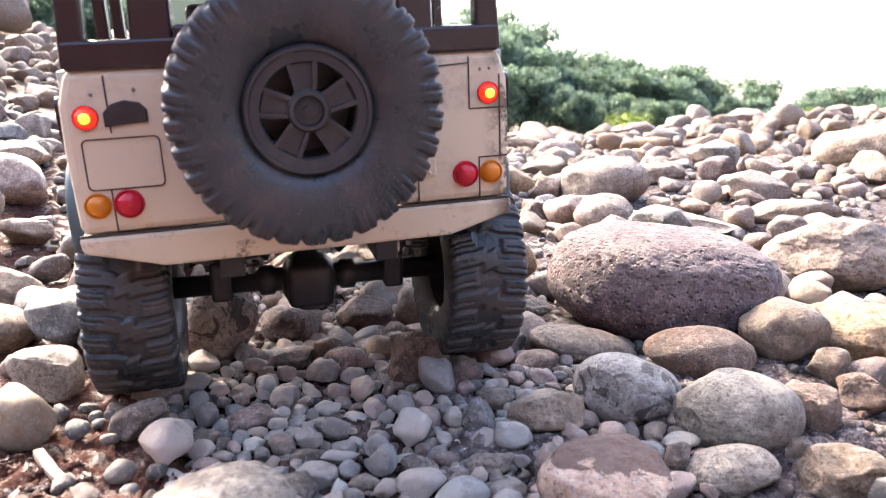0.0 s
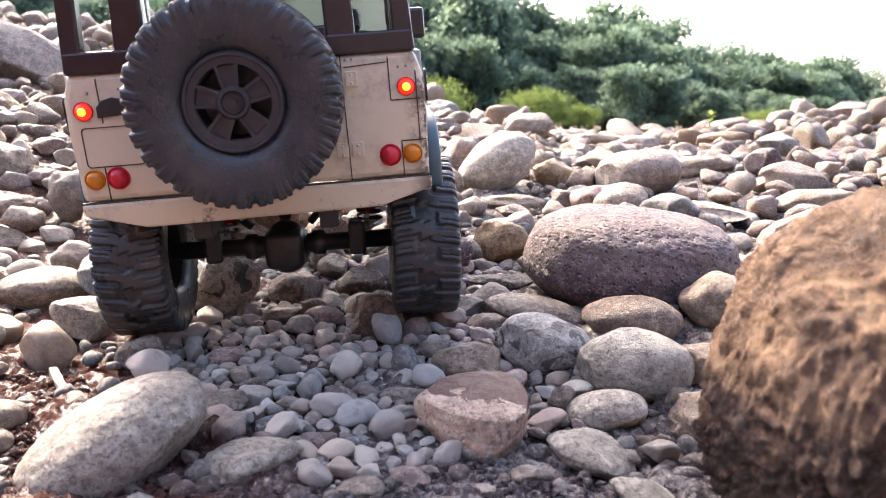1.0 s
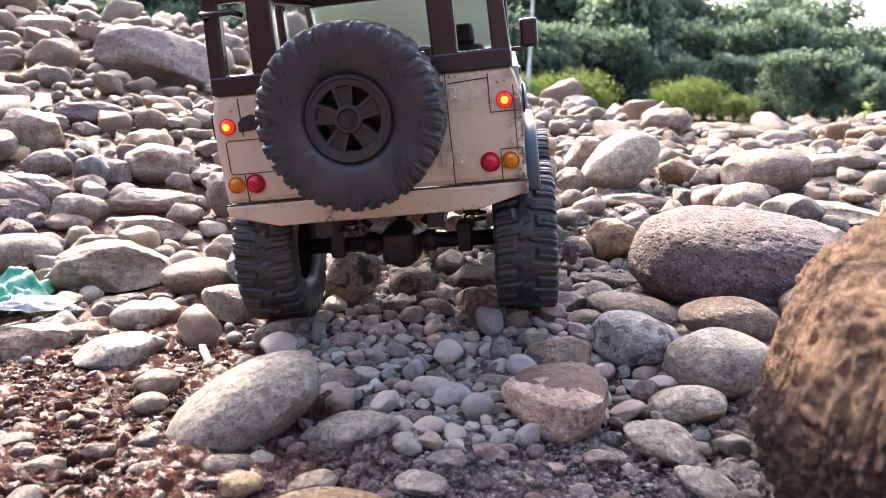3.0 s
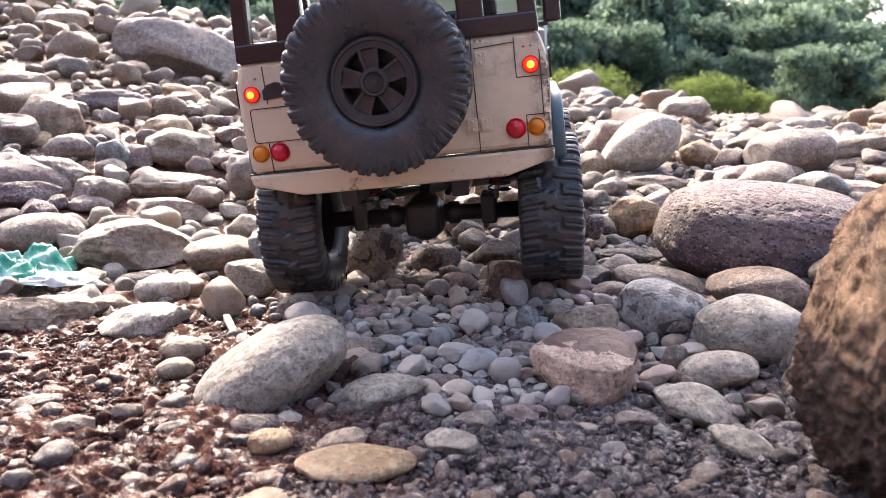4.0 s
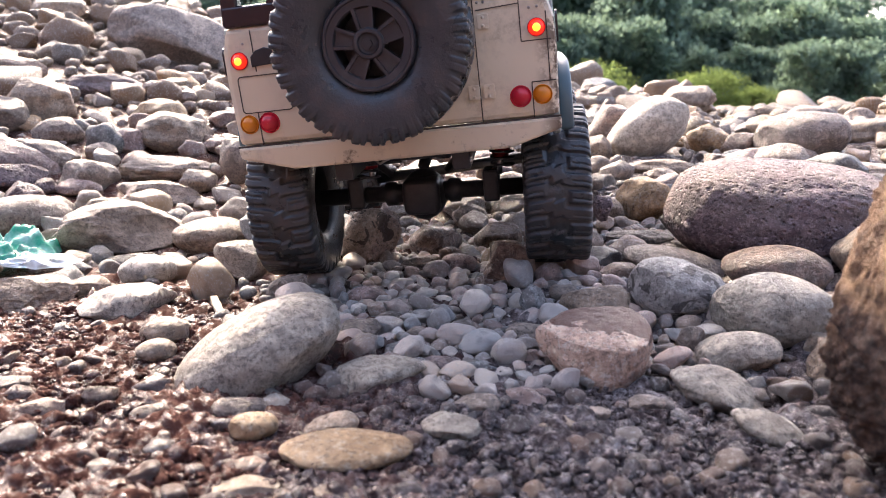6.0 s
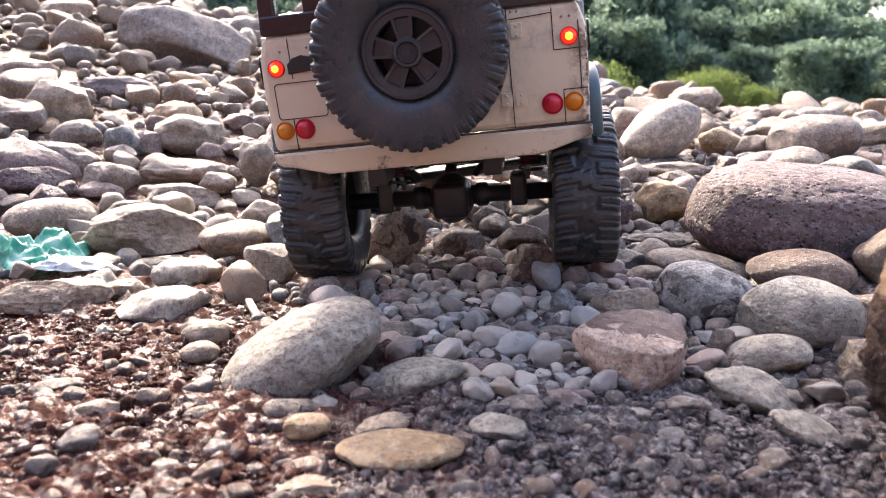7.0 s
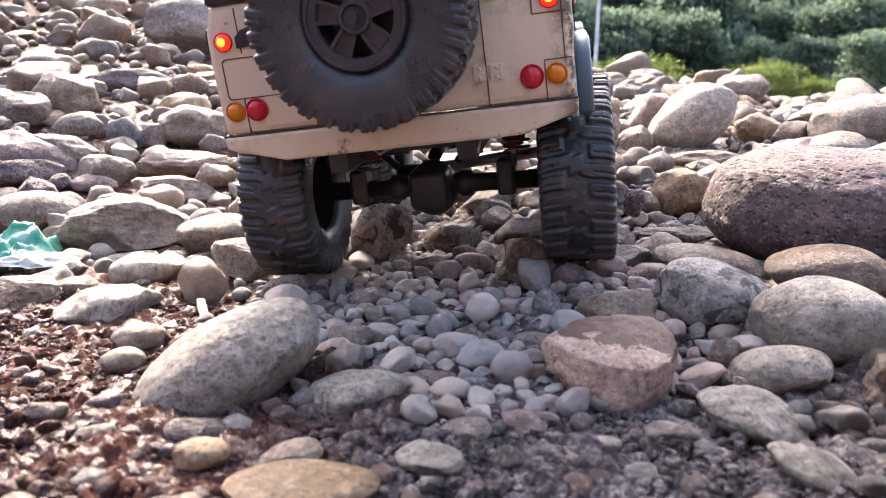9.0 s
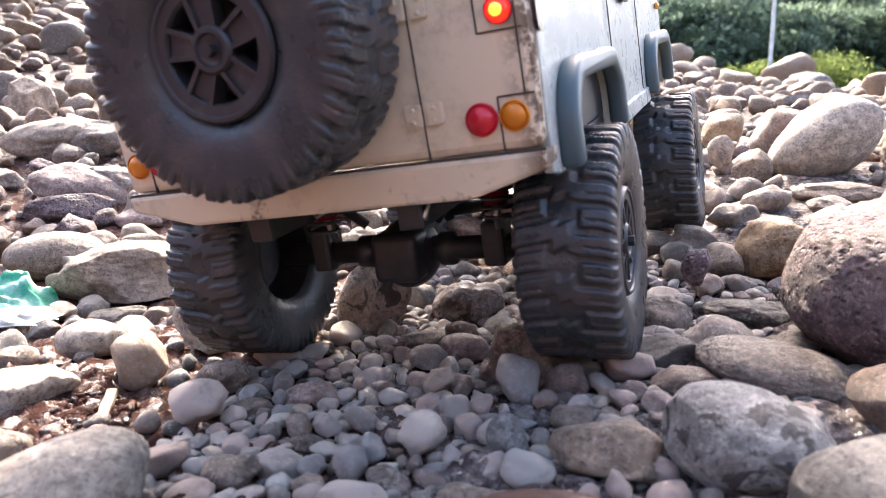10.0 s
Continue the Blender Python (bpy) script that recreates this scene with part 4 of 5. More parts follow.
def car_top():
    top = 0.0575
    # rear frame, pillar by pillar
    def post(x0, x1, x2, x3):
        plate("pillar", [(x0, 0.0140), (x1, 0.0140), (x3, top), (x2, top)], -0.0006, 0.006, TRIM_BLACK, bevel=0.0010, label="glossy brown-black window pillar")
    post(-0.0672, -0.0600, -0.0645, -0.0570)
    post(-0.0475, -0.0350, -0.0450, -0.0340)
    post(0.0330, 0.0445, 0.0325, 0.0440)
    post(0.0590, 0.0672, 0.0580, 0.0645)
    box("lower_rail", -0.0664, -0.0010, 0.0135, 0.0664, 0.006, 0.0220, TRIM_BLACK, 0.001)
    box("upper_rail", -0.0645, -0.0006, 0.0525, 0.0645, 0.006, 0.0600, TRIM_BLACK, 0.001)
    box("door_ledge", -0.0345, -0.0026, 0.0195, 0.0335, 0.004, 0.0255, TRIM_BLACK, 0.001)
    tube("grab_bar", [(-0.0635, -0.001, 0.047), (-0.0630, -0.006, 0.0485), (-0.0500, -0.006, 0.0485), (-0.0475, -0.001, 0.047)], 0.0014, TRIM_BLACK, label="black grab bar across the quarter window")
    # sides: rails and pillars round the side windows
    for side in (-1, 1):
        def wall(z0, z1, y0, y1):
            lean0 = side * (0.0672 - (z0 - 0.014) * 0.065)
            box("window_post", min(lean0, lean0 - side * 0.0045), y0, z0, max(lean0, lean0 - side * 0.0045), y1, z1, TRIM_BLACK, 0.0008)
        wall(0.0135, 0.0205, 0.004, 0.205)
        wall(0.0545, 0.0600, 0.004, 0.192)
        for y in (0.004, 0.072, 0.118):
            wall(0.0200, 0.0550, y, y + 0.008)
        plate("windscreen_pillar", [(0.198, 0.013), (0.207, 0.013), (0.192, 0.060), (0.184, 0.060)], side * 0.0625, side * 0.0665, TRIM_BLACK, axis="x", bevel=0.0006)
    box("roof", -0.0650, -0.003, 0.0600, 0.0650, 0.196, 0.0680, TRIM_BLACK, 0.0026, label="dark roof panel")
    box("screen_rail", -0.0640, 0.200, 0.0060, 0.0640, 0.207, 0.0170, TRIM_BLACK, 0.001)
    box("screen_header", -0.0630, 0.184, 0.0540, 0.0630, 0.193, 0.0600, TRIM_BLACK, 0.001)
    # panes
    def pane(name, pts, y0, y1, axis="y"):
        ob = plate(name, pts, y0, y1, SCREEN if name == "windscreen" else GLASS, axis=axis, label="wet spotted clear window pane")
        ob.visible_shadow = False
    pane("window_pane", [(-0.0340, 0.0250), (0.0330, 0.0250), (0.0325, 0.0530), (-0.0335, 0.0530)], 0.0020, 0.0028)
    pane("window_pane", [(0.0442, 0.0215), (0.0592, 0.0215), (0.0582, 0.0530), (0.0438, 0.0530)], 0.0020, 0.0028)
    pane("windscreen", [(-0.0630, 0.0165), (0.0630, 0.0165), (0.0620, 0.0545), (-0.0620, 0.0545)], 0.1950, 0.1958)
    # seats and mirror
    for x in (-0.030, 0.040):
        bm = bmesh.new()
        box_bm(bm, x - 0.012, 0.120, -0.039, x + 0.012, 0.128, 0.022, 0.003)
        box_bm(bm, x - 0.007, 0.121, 0.0215, x + 0.007, 0.127, 0.0335, 0.003)
        part("seat", bm_mesh("seat", bm, CHASSIS), label="black moulded seat with headrest")
    box("mirror_arm", 0.0640, 0.1720, 0.0130, 0.0765, 0.1745, 0.0160, TRIM_BLACK, 0.0005)
    mb = bmesh.new()
    box_bm(mb, 0.0735, 0.1700, 0.0150, 0.0850, 0.1750, 0.0330, 0.0022)
    part("mirror_housing", bm_mesh("mirror_housing", mb, TRIM_BLACK), label="black door mirror")


def dome(r, h, n=24, rings=6):
    prof = [(r * math.cos(radians(90 * i / rings)), -h * math.sin(radians(90 * i / rings))) for i in range(rings)]
    prof = [(r, 0.0012)] + prof + [(0.00005, -h)]
    return lathe(prof, n)


def tail_lamp(name, x, z, r, h, material, label, lit=False):
    vs, fs = lathe([(r * 1.12, 0.001), (r * 1.12, -0.0009), (r * 1.05, -0.0013), (r * 0.98, -0.0008), (r * 0.98, 0.001)], 28)
    lamp = part(name, mesh_from("lamp_base", vs, fs, LENS_RED if lit else material), car, label, Matrix.Translation((x, 0, z)))
    lv, lf = dome(r, h)
    part("lens", mesh_from("lens", lv, lf, material), lamp)
    if lit:
        cv, cf = dome(r * 0.54, h * 0.42, 18, 4)
        part("bulb", mesh_from("bulb", [(a, b - h * 0.72, c) for a, b, c in cv], cf, LENS_CORE), lamp, "glowing orange bulb")


def car_back():
    for s in (-1, 1):
        tail_lamp("brake_lamp", s * 0.0625, 0.0, 0.0033, 0.0030, LENS_LIT, "lit red brake lamp glowing orange inside", True)
        tail_lamp("tail_lamp", s * 0.0540, -0.0268, 0.0040, 0.0034, LENS_RED, "round crimson tail lamp, unlit")
        tail_lamp("turn_lamp", s * 0.0630, -0.0268, 0.0036, 0.0028, LENS_AMBER, "round amber turn lamp, unlit")
    # seams
    def line(x0, z0, x1, z1, w=0.00045):
        dx, dz = x1 - x0, z1 - z0
        ln = math.hypot(dx, dz)
        nx, nz = -dz / ln * w / 2, dx / ln * w / 2
        plate("seam", [(x0 - nx, z0 - nz), (x1 - nx, z1 - nz), (x1 + nx, z1 + nz), (x0 + nx, z0 + nz)], -0.0003, 0.0004, SEAM)
    line(-0.0700, -0.0363, 0.0700, -0.0363, 0.0008)
    line(-0.0560, 0.0120, -0.0560, -0.0050)
    line(-0.0585, -0.0220, -0.0585, -0.0360)
    line(0.0560, 0.0120, 0.0560, -0.0050)
    line(0.0560, -0.0050, 0.0680, -0.0050)
    line(0.0590, -0.0215, 0.0590, -0.0360)
    line(0.0590, -0.0215, 0.0690, -0.0215)
    line(0.0375, 0.0135, 0.0375, -0.0360)
    line(0.0385, 0.0090, 0.0560, 0.0100)
    line(0.0665, 0.0060, 0.0665, -0.0215)
    plate("panel_groove", rounded(-0.0650, -0.0222, -0.0425, -0.0064, 0.0018), -0.0003, 0.0004, SEAM,
          hole=list(reversed(rounded(-0.0646, -0.0218, -0.0429, -0.0068, 0.0015))))
    plate("handle_recess", [(-0.0575, -0.0030), (-0.0450, -0.0022), (-0.0450, 0.0015), (-0.0470, 0.0036), (-0.0512, 0.0046), (-0.0550, 0.0036), (-0.0575, 0.0012)], -0.0010, 0.0004, CHASSIS, bevel=0.0004, label="dark recessed tailgate handle")
    # hinges with their bolts
    for z in (0.0045, -0.0235):
        for x in (0.0350, 0.0412):
            h = plate("hinge", rounded(x - 0.0024, z - 0.0030, x + 0.0024, z + 0.0030, 0.0007), -0.0012, 0.0004, BEIGE, bevel=0.0003, label="beige hinge plate")
            for dz in (-0.0017, 0.0017):
                bm = bmesh.new()
                bmesh.ops.create_uvsphere(bm, u_segments=8, v_segments=6, radius=0.0007, matrix=Matrix.Translation((x, -0.0012, z + dz)))
                part("bolt", bm_mesh("bolt", bm, BEIGE, True), h)
    for x, z in ((-0.0600, 0.0068), (-0.0480, 0.0075), (0.0600, 0.0078), (0.0632, 0.0080), (0.0395, 0.0120), (0.0420, 0.0120)):
        bm = bmesh.new()
        bmesh.ops.create_uvsphere(bm, u_segments=8, v_segments=6, radius=0.0006, matrix=Matrix.Translation((x, -0.0002, z)))
        part("screw", bm_mesh("screw", bm, STEEL, True))
    # bracket that holds the spare
    box("spare_bracket", -0.010, -0.012, -0.010, 0.010, 0.001, 0.012, CHASSIS, 0.001)


def tyre_mesh(radius, half):
    """Tyre about the x axis, one moulded skin: bowed side walls, shoulder blocks and long curved tread bars, clogged with mud in places."""
    R, H, count, n = radius, half, 30, 600
    # stations from bead to bead: how far across, the bare radius, how much of the tread relief shows
    side = [(0.72, 0.455, 0), (0.84, 0.49, 0), (0.93, 0.58, 0), (0.975, 0.68, 0), (0.985, 0.76, 0), (0.985, 0.80, 0.25), (0.98, 0.84, 0.8), (0.965, 0.875, 1), (0.94, 0.91, 1), (0.90, 0.935, 1)]
    tread = [(0.86 - 0.86 * i / 17, 0.946 + 0.010 * (i / 17), 1) for i in range(18)]
    half_line = side + tread
    line = [(-u, r, k) for u, r, k in half_line] + [(u, r, k) for u, r, k in reversed(half_line[:-1])]
    u = np.array([q[0] for q in line])[None, :]
    base = np.array([q[1] for q in line])[None, :]
    show = np.array([q[2] for q in line])[None, :]
    th = np.linspace(0, 2 * np.pi, n, endpoint=False)[:, None]
    bend = 0.62 * np.abs(u) ** 1.4 + 0.10 * np.sin(5.5 * np.abs(u))
    turns = count * th / (2 * np.pi)
    ph = (turns + np.where(u > 0, bend, bend + 0.5)) % 1.0
    nth = np.floor(turns + np.where(u > 0, bend, bend + 0.5)).astype(int)
    bar = smoothstep(0.0, 0.10, ph) * (1 - smoothstep(0.70, 0.82, ph))
    inner = np.where(nth % 2 == 0, 0.10, 0.34)
    bar = bar * smoothstep(inner - 0.05, inner + 0.04, np.abs(u))
    knob_ph = (turns * 0.5 + 0.25 + 0.35 * u) % 1.0
    knob = smoothstep(0.0, 0.07, knob_ph) * (1 - smoothstep(0.45, 0.52, knob_ph)) * (1 - smoothstep(0.16, 0.24, np.abs(u)))
    sipe = 1 - 0.35 * (np.abs(ph - 0.33) < 0.05) * (np.abs(u) > 0.45)
    low = np.where((nth % 2 == 0) | (base > 0.85), 1.0, 0.25)
    lift = np.maximum(bar * sipe * low, knob) * show
    px, py, pz = np.broadcast_to(u * H, lift.shape), np.cos(th) * np.ones_like(u) * R, np.sin(th) * np.ones_like(u) * R
    clog = np.array([noise.fractal(Vector(q) * 95, 0.8, 2.1, 4) for q in zip(px.ravel(), py.ravel(), pz.ravel())]).reshape(lift.shape)
    floor_ = np.clip(0.25 * clog + 0.08, 0, 0.75) * show
    lift = np.maximum(lift, floor_)
    r = R * (base + 0.043 * lift * np.where(base < 0.9, 0.5, 1.0) + 0.0035 * clog)
    x = u * H * (1 + 0.030 * lift * (np.abs(u) > 0.88)) + 0 * th
    co = np.stack([x, r * np.cos(th), r * np.sin(th)], -1).reshape(-1, 3)
    m = u.shape[1]
    i, j = np.meshgrid(np.arange(n), np.arange(m - 1), indexing="ij")
    a, b = i * m + j, ((i + 1) % n) * m + j
    tris = np.concatenate([np.column_stack([a.ravel(), b.ravel(), b.ravel() + 1]), np.column_stack([a.ravel(), b.ravel() + 1, a.ravel() + 1])])
    return fast_mesh("tyre", co, tris, RUBBER, smooth=True)


def rim_mesh(r, half):
    """Rim about the x axis, its face towards -x: broad flat lip, five spokes with raised edges, a round hub."""
    vs, fs = lathe([(r * 1.02, half * 0.72), (r * 1.02, -half * 0.84), (r * 0.98, -half * 0.91), (r * 0.93, -half * 0.91), (r * 0.91, -half * 0.87), (r * 0.77, -half * 0.86), (r * 0.74, -half * 0.80), (r * 0.73, half * 0.1)], 56, "x")
    n = len(vs)
    wv, wf = lathe([(r * 0.34, -half * 0.30), (r * 0.34, -half * 0.84), (r * 0.30, -half * 0.90), (r * 0.24, -half * 0.90), (r * 0.21, -half * 0.84), (r * 0.15, -half * 0.82), (0.00005, -half * 0.82)], 30, "x")
    vs += wv
    fs += [tuple(i + n for i in f) for f in wf]

    def bar(corners, front, back):
        """A prism from four corners (across, along) in turn."""
        n = len(vs)
        for x in (front, back):
            for c, s in corners:
                vs.append((x, c, s))
        for f in ((3, 2, 1, 0), (4, 5, 6, 7), (0, 1, 5, 4), (1, 2, 6, 5), (2, 3, 7, 6), (3, 0, 4, 7)):
            fs.append(tuple(n + i for i in f))

    def polar(rr, a):
        return rr * math.cos(a), rr * math.sin(a)
    for k in range(5):
        a = 2 * math.pi * k / 5
        bar([polar(r * 0.30, a - 0.56), polar(r * 0.76, a - 0.30), polar(r * 0.76, a + 0.30), polar(r * 0.30, a + 0.56)], -half * 0.77, -half * 0.50)
        for s in (-1, 1):
            bar([polar(r * 0.30, a + s * 0.56), polar(r * 0.80, a + s * 0.31), polar(r * 0.80, a + s * 0.21), polar(r * 0.30, a + s * 0.34)], -half * 0.85, -half * 0.52)
    # dark back plate behind the spokes
    n = len(vs)
    bv, bf = lathe([(r * 0.80, half * 0.02), (0.00005, half * 0.02)], 30, "x")
    vs += bv
    fs += [tuple(i + n for i in f) for f in bf]
    me = mesh_from("rim", vs, fs, RIM_BLACK, smooth=False)
    bm = bmesh.new()
    bm.from_mesh(me)
    bmesh.ops.recalc_face_normals(bm, faces=bm.faces[:])
    bm.to_mesh(me)
    bm.free()
    return me


def car_wheels():
    R, H = 0.0385, 0.0155
    tyre, rim = tyre_mesh(R, H), rim_mesh(R * 0.455, H)
    bm = bmesh.new()
    bmesh.ops.create_cone(bm, cap_ends=True, segments=6, radius1=0.0019, radius2=0.0016, depth=0.004, matrix=pose(-H * 0.88, 0, 0, 0, 90, 0))
    nut = bm_mesh("hub_nut", bm, CHASSIS)

    def wheel(name, m, label):
        hub = new(name)
        hub.parent = car
        hub.matrix_basis = Matrix.Translation(-BASE) @ m
        tagged(hub, label)
        for nm, me in (("tyre", tyre), ("rim", rim), ("hub_nut", nut)):
            ob = new(nm, me)
            ob.parent = hub
    wheel("spare_wheel", Matrix.Translation((0.0002, -0.0215, 0.0016)) @ pose(0, 0, 0, 0, 0, 90) @ pose(0, 0, 0, 14, 0, 0), "muddy spare wheel with chunky tyre on the tailgate")
    inv = CAR.inverted()
    rear = 0.016
    for x, y, z in ((-0.0700, rear, 0.0300), (0.0595, rear, 0.0415)):
        w = inv @ (pose(x, y, z, 0, 0, 0) @ pose(0, 0, 0, 0, -4.5, 1.5) @ pose(0, 0, 0, 0, 0, 0 if x < 0 else 180) @ pose(0, 0, 0, 20 + 40 * (x > 0), 0, 0))
        wheel("wheel", w, "mud-caked rear wheel with chunky tyre")
    for s in (-1, 1):
        w = Matrix.Translation((s * 0.0745, 0.254, -0.0905 + (0.003 if s > 0 else -0.003))) @ pose(0, 0, 0, 0, 0, 0 if s < 0 else 180) @ pose(0, 0, 0, 33, 0, 0)
        wheel("wheel", w, "wet front wheel with chunky tyre")


def car_underside():
    inv = CAR.inverted()
    a, b = inv @ Vector((-0.058, 0.016, 0.0310)), inv @ Vector((0.048, 0.016, 0.0405))
    mid = (a + b) / 2
    q = (b - a).to_track_quat("X", "Z").to_matrix().to_4x4()
    m = Matrix.Translation(mid) @ q
    ln = (b - a).length
    prof = [(0.00005, -ln / 2), (0.0042, -ln / 2), (0.0042, -0.020), (0.0060, -0.019), (0.0060, -0.014), (0.0048, -0.013), (0.0048, 0.012), (0.0060, 0.013), (0.0060, 0.018), (0.0042, 0.019), (0.0042, ln / 2), (0.00005, ln / 2)]
    vs, fs = lathe(prof, 20, "x")
    axle = part("rear_axle", mesh_from("rear_axle", vs, fs, CHASSIS), car, "black rear axle", m)
    bm = bmesh.new()
    bmesh.ops.create_uvsphere(bm, u_segments=20, v_segments=12, radius=0.0135, matrix=Matrix.LocRotScale((0, 0, -0.001), None, (0.85, 1, 0.95)))
    box_bm(bm, -0.009, -0.0142, -0.009, 0.009, 0.004, 0.009, 0.003)
    part("differential", bm_mesh("differential", bm, CHASSIS, True), axle, "black differential housing")
    for x in (-0.034, 0.034):
        bm = bmesh.new()
        box_bm(bm, x - 0.004, -0.006, -0.006, x + 0.004, 0.006, 0.010, 0.0015)
        part("spring_seat", bm_mesh("spring_seat", bm, CHASSIS), axle)
    # chassis rails, cross member, links, shocks
    for s in (-1, 1):
        box("chassis_rail", s * 0.026 - 0.004, 0.004, -0.0560, s * 0.026 + 0.004, 0.300, -0.0440, CHASSIS)
        sx = 0.0425 if s > 0 else -0.0225
        tube("shock_body", [(sx, 0.034, -0.0420), (sx, 0.036, -0.0540), (sx - s * 0.001, 0.037, -0.0545), (sx - s * 0.001, 0.037, -0.0570)], 0.0042, RED_METAL, label="red metal shock absorber", sides=14)
        tube("shock_rod", [(sx - s * 0.001, 0.037, -0.0570), (sx - s * 0.002, 0.040, -0.0660)], 0.0013, STEEL)
        coil = [(sx + 0.0056 * math.cos(t * 0.7), 0.036 + 0.0056 * math.sin(t * 0.7), -0.0460 - 0.00034 * t) for t in range(0, 50)]
        tube("spring", coil, 0.0006, CHASSIS, label="black coil spring", sides=5)
        tube("trailing_link", [(s * 0.030, 0.046, -0.0470), (s * 0.014, 0.052, -0.0640)], 0.0019, CHASSIS)
        tube("link_rod", [(s * 0.018, 0.030, -0.0530), (s * 0.010, 0.058, -0.0580), (s * 0.016, 0.120, -0.0560)], 0.0016, CHASSIS)
    box("cross_member", -0.030, 0.030, -0.0540, 0.030, 0.036, -0.0460, CHASSIS)
    tube("tow_hook", [(0.024, 0.010, -0.0460), (0.024, 0.006, -0.0520), (0.030, 0.006, -0.0530), (0.031, 0.010, -0.0470)], 0.0012, STEEL, label="steel tow hook")
    tube("cable", [(-0.018, 0.020, -0.0470), (-0.012, 0.016, -0.0520), (-0.005, 0.018, -0.0490), (0.000, 0.022, -0.0460)], 0.0006, STEEL)
    tube("cable", [(-0.016, 0.022, -0.0480), (-0.009, 0.018, -0.0510), (-0.001, 0.020, -0.0480)], 0.0005, STEEL)
    tube("prop_shaft", [(0.0, 0.070, -0.0640), (0.0, 0.160, -0.0540)], 0.0032, CHASSIS)
    box("gearbox", -0.016, 0.140, -0.0640, 0.016, 0.190, -0.0440, CHASSIS, 0.003)
    q2 = [(-0.064, 0.260, -0.104), (0.064, 0.260, -0.098)]
    tube("front_axle", q2, 0.0045, CHASSIS, label="black front axle")


car_body()
car_top()
car_back()
car_wheels()
car_underside()


# ---- caked boulder close by the walk ----
def caked_boulder():
    """A tall block with a round shoulder; its lower half is plastered with crumbling mud."""
    v, f = ico(7)
    p = np.sign(v) * np.abs(v) ** (0.72, 0.80, 0.78)
    p *= (1 + 0.10 * np.array([noise.fractal(Vector(q * 1.3) + Vector((5, 2, 8)), 0.9, 2.0, 2) for q in v]))[:, None]
    up = smoothstep(-0.2, 1.0, p[:, 2])
    p[:, 0] *= 1 - 0.22 * up
    p[:, 1] *= 1 - 0.20 * up
    under = smoothstep(-0.55, -1.0, p[:, 2])
    p[:, :2] *= (1 - 0.25 * under)[:, None]
    lumps = np.array([noise.fractal(Vector(q * 5) + Vector((4, 9, 2)), 0.6, 2.2, 5) for q in v])
    clods = np.array([noise.fractal(Vector(q * 11) + Vector((1, 6, 3)), 0.45, 2.1, 4) for q in v])
    mud = np.clip(0.30 + 0.75 * (0.45 - p[:, 2]) + 0.5 * lumps, 0.10, 1.0)
    p *= (1 + 0.030 * lumps + 0.048 * mud * clods)[:, None]
    ob = new("boulder", fast_mesh("caked_boulder", p, f, CAKED))
    ob.matrix_world = pose(0.1765, -0.171, 0.032, 4, 5, 20) @ Matrix.Diagonal((0.0460, 0.043, 0.054, 1))
    tagged(ob, "orange-brown boulder caked with crumbly mud beside the gravel", "stone", "river stones")
    TAKEN.append((0.176, -0.171, 0.045))


caked_boulder()


# ---- the bank between the named stones: laid from large to small without overlap ----
def free_spots(count, lo, hi, inside, tries=60, pad=0.80):
    """Places for stones of half-widths lo to hi, clear of those already laid."""
    top = hi * 2.2
    size = max(2 * hi, 0.02)
    cells, out = {}, []

    def enter(x, y, r):
        reach = r + top
        for i in range(int((x - reach) // size), int((x + reach) // size) + 1):
            for j in range(int((y - reach) // size), int((y + reach) // size) + 1):
                cells.setdefault((i, j), []).append((x, y, r))
    for q in TAKEN:
        enter(*q)
    for _ in range(count * tries):
        if len(out) >= count:
            break
        x, y, r = inside(lo, hi)
        if any((x - a) ** 2 + (y - b) ** 2 < (pad * (r + c)) ** 2 for a, b, c in cells.get((int(x // size), int(y // size)), ())):
            continue
        enter(x, y, r)
        TAKEN.append((x, y, r))
        out.append((x, y, r))
    return out


def mud_patch(x, y):
    """The bare muddy hollow where the camera stands."""
    edge = -0.135 + 0.105 * min(1.0, max(0.0, (-0.04 - x) / 0.06)) - 0.02 * min(1.0, max(0.0, (x - 0.10) / 0.05))
    return -0.33 < x < 0.30 and y < edge + 0.012 * math.sin(40 * x)


def mid_spot(lo, hi):
    while True:
        az, r = rng.uniform(-62, 62), 0.30 + 0.75 * rng.uniform() ** 0.7
        x, y = EYE_X + r * math.sin(radians(az)), EYE_Y + r * math.cos(radians(az))
        half = rng.uniform(lo, hi)
        if mud_patch(x, y) or (-0.21 < x < 0.12 and -0.17 < y < 0.04):
            continue
        return x, y, half


KINDS = ["grey", "grey", "tan", "tan", "pale", "pale", "pink", "purple", "blue", "brown", "pink", "orange"]


def lay_stones():
    for count, lo, hi in ((36, 0.019, 0.028), (190, 0.010, 0.018)):
        for x, y, r in free_spots(count, lo, hi, mid_spot, 60, 0.66):
            w, d = 2.1 * r, 2.1 * r * rng.uniform(0.65, 0.95)
            h = 2 * r * rng.uniform(0.5, 0.8)
            z = float(ground_z(x, y)) + h * rng.uniform(0.25, 0.42)
            stone(x, y, z, w, d, h, KINDS[rng.integers(len(KINDS))], rng.uniform(0, 360), rng.uniform(-14, 14),
                  "round" if rng.uniform() < 0.6 else "blocky", int(rng.integers(14)))
            TAKEN.pop()


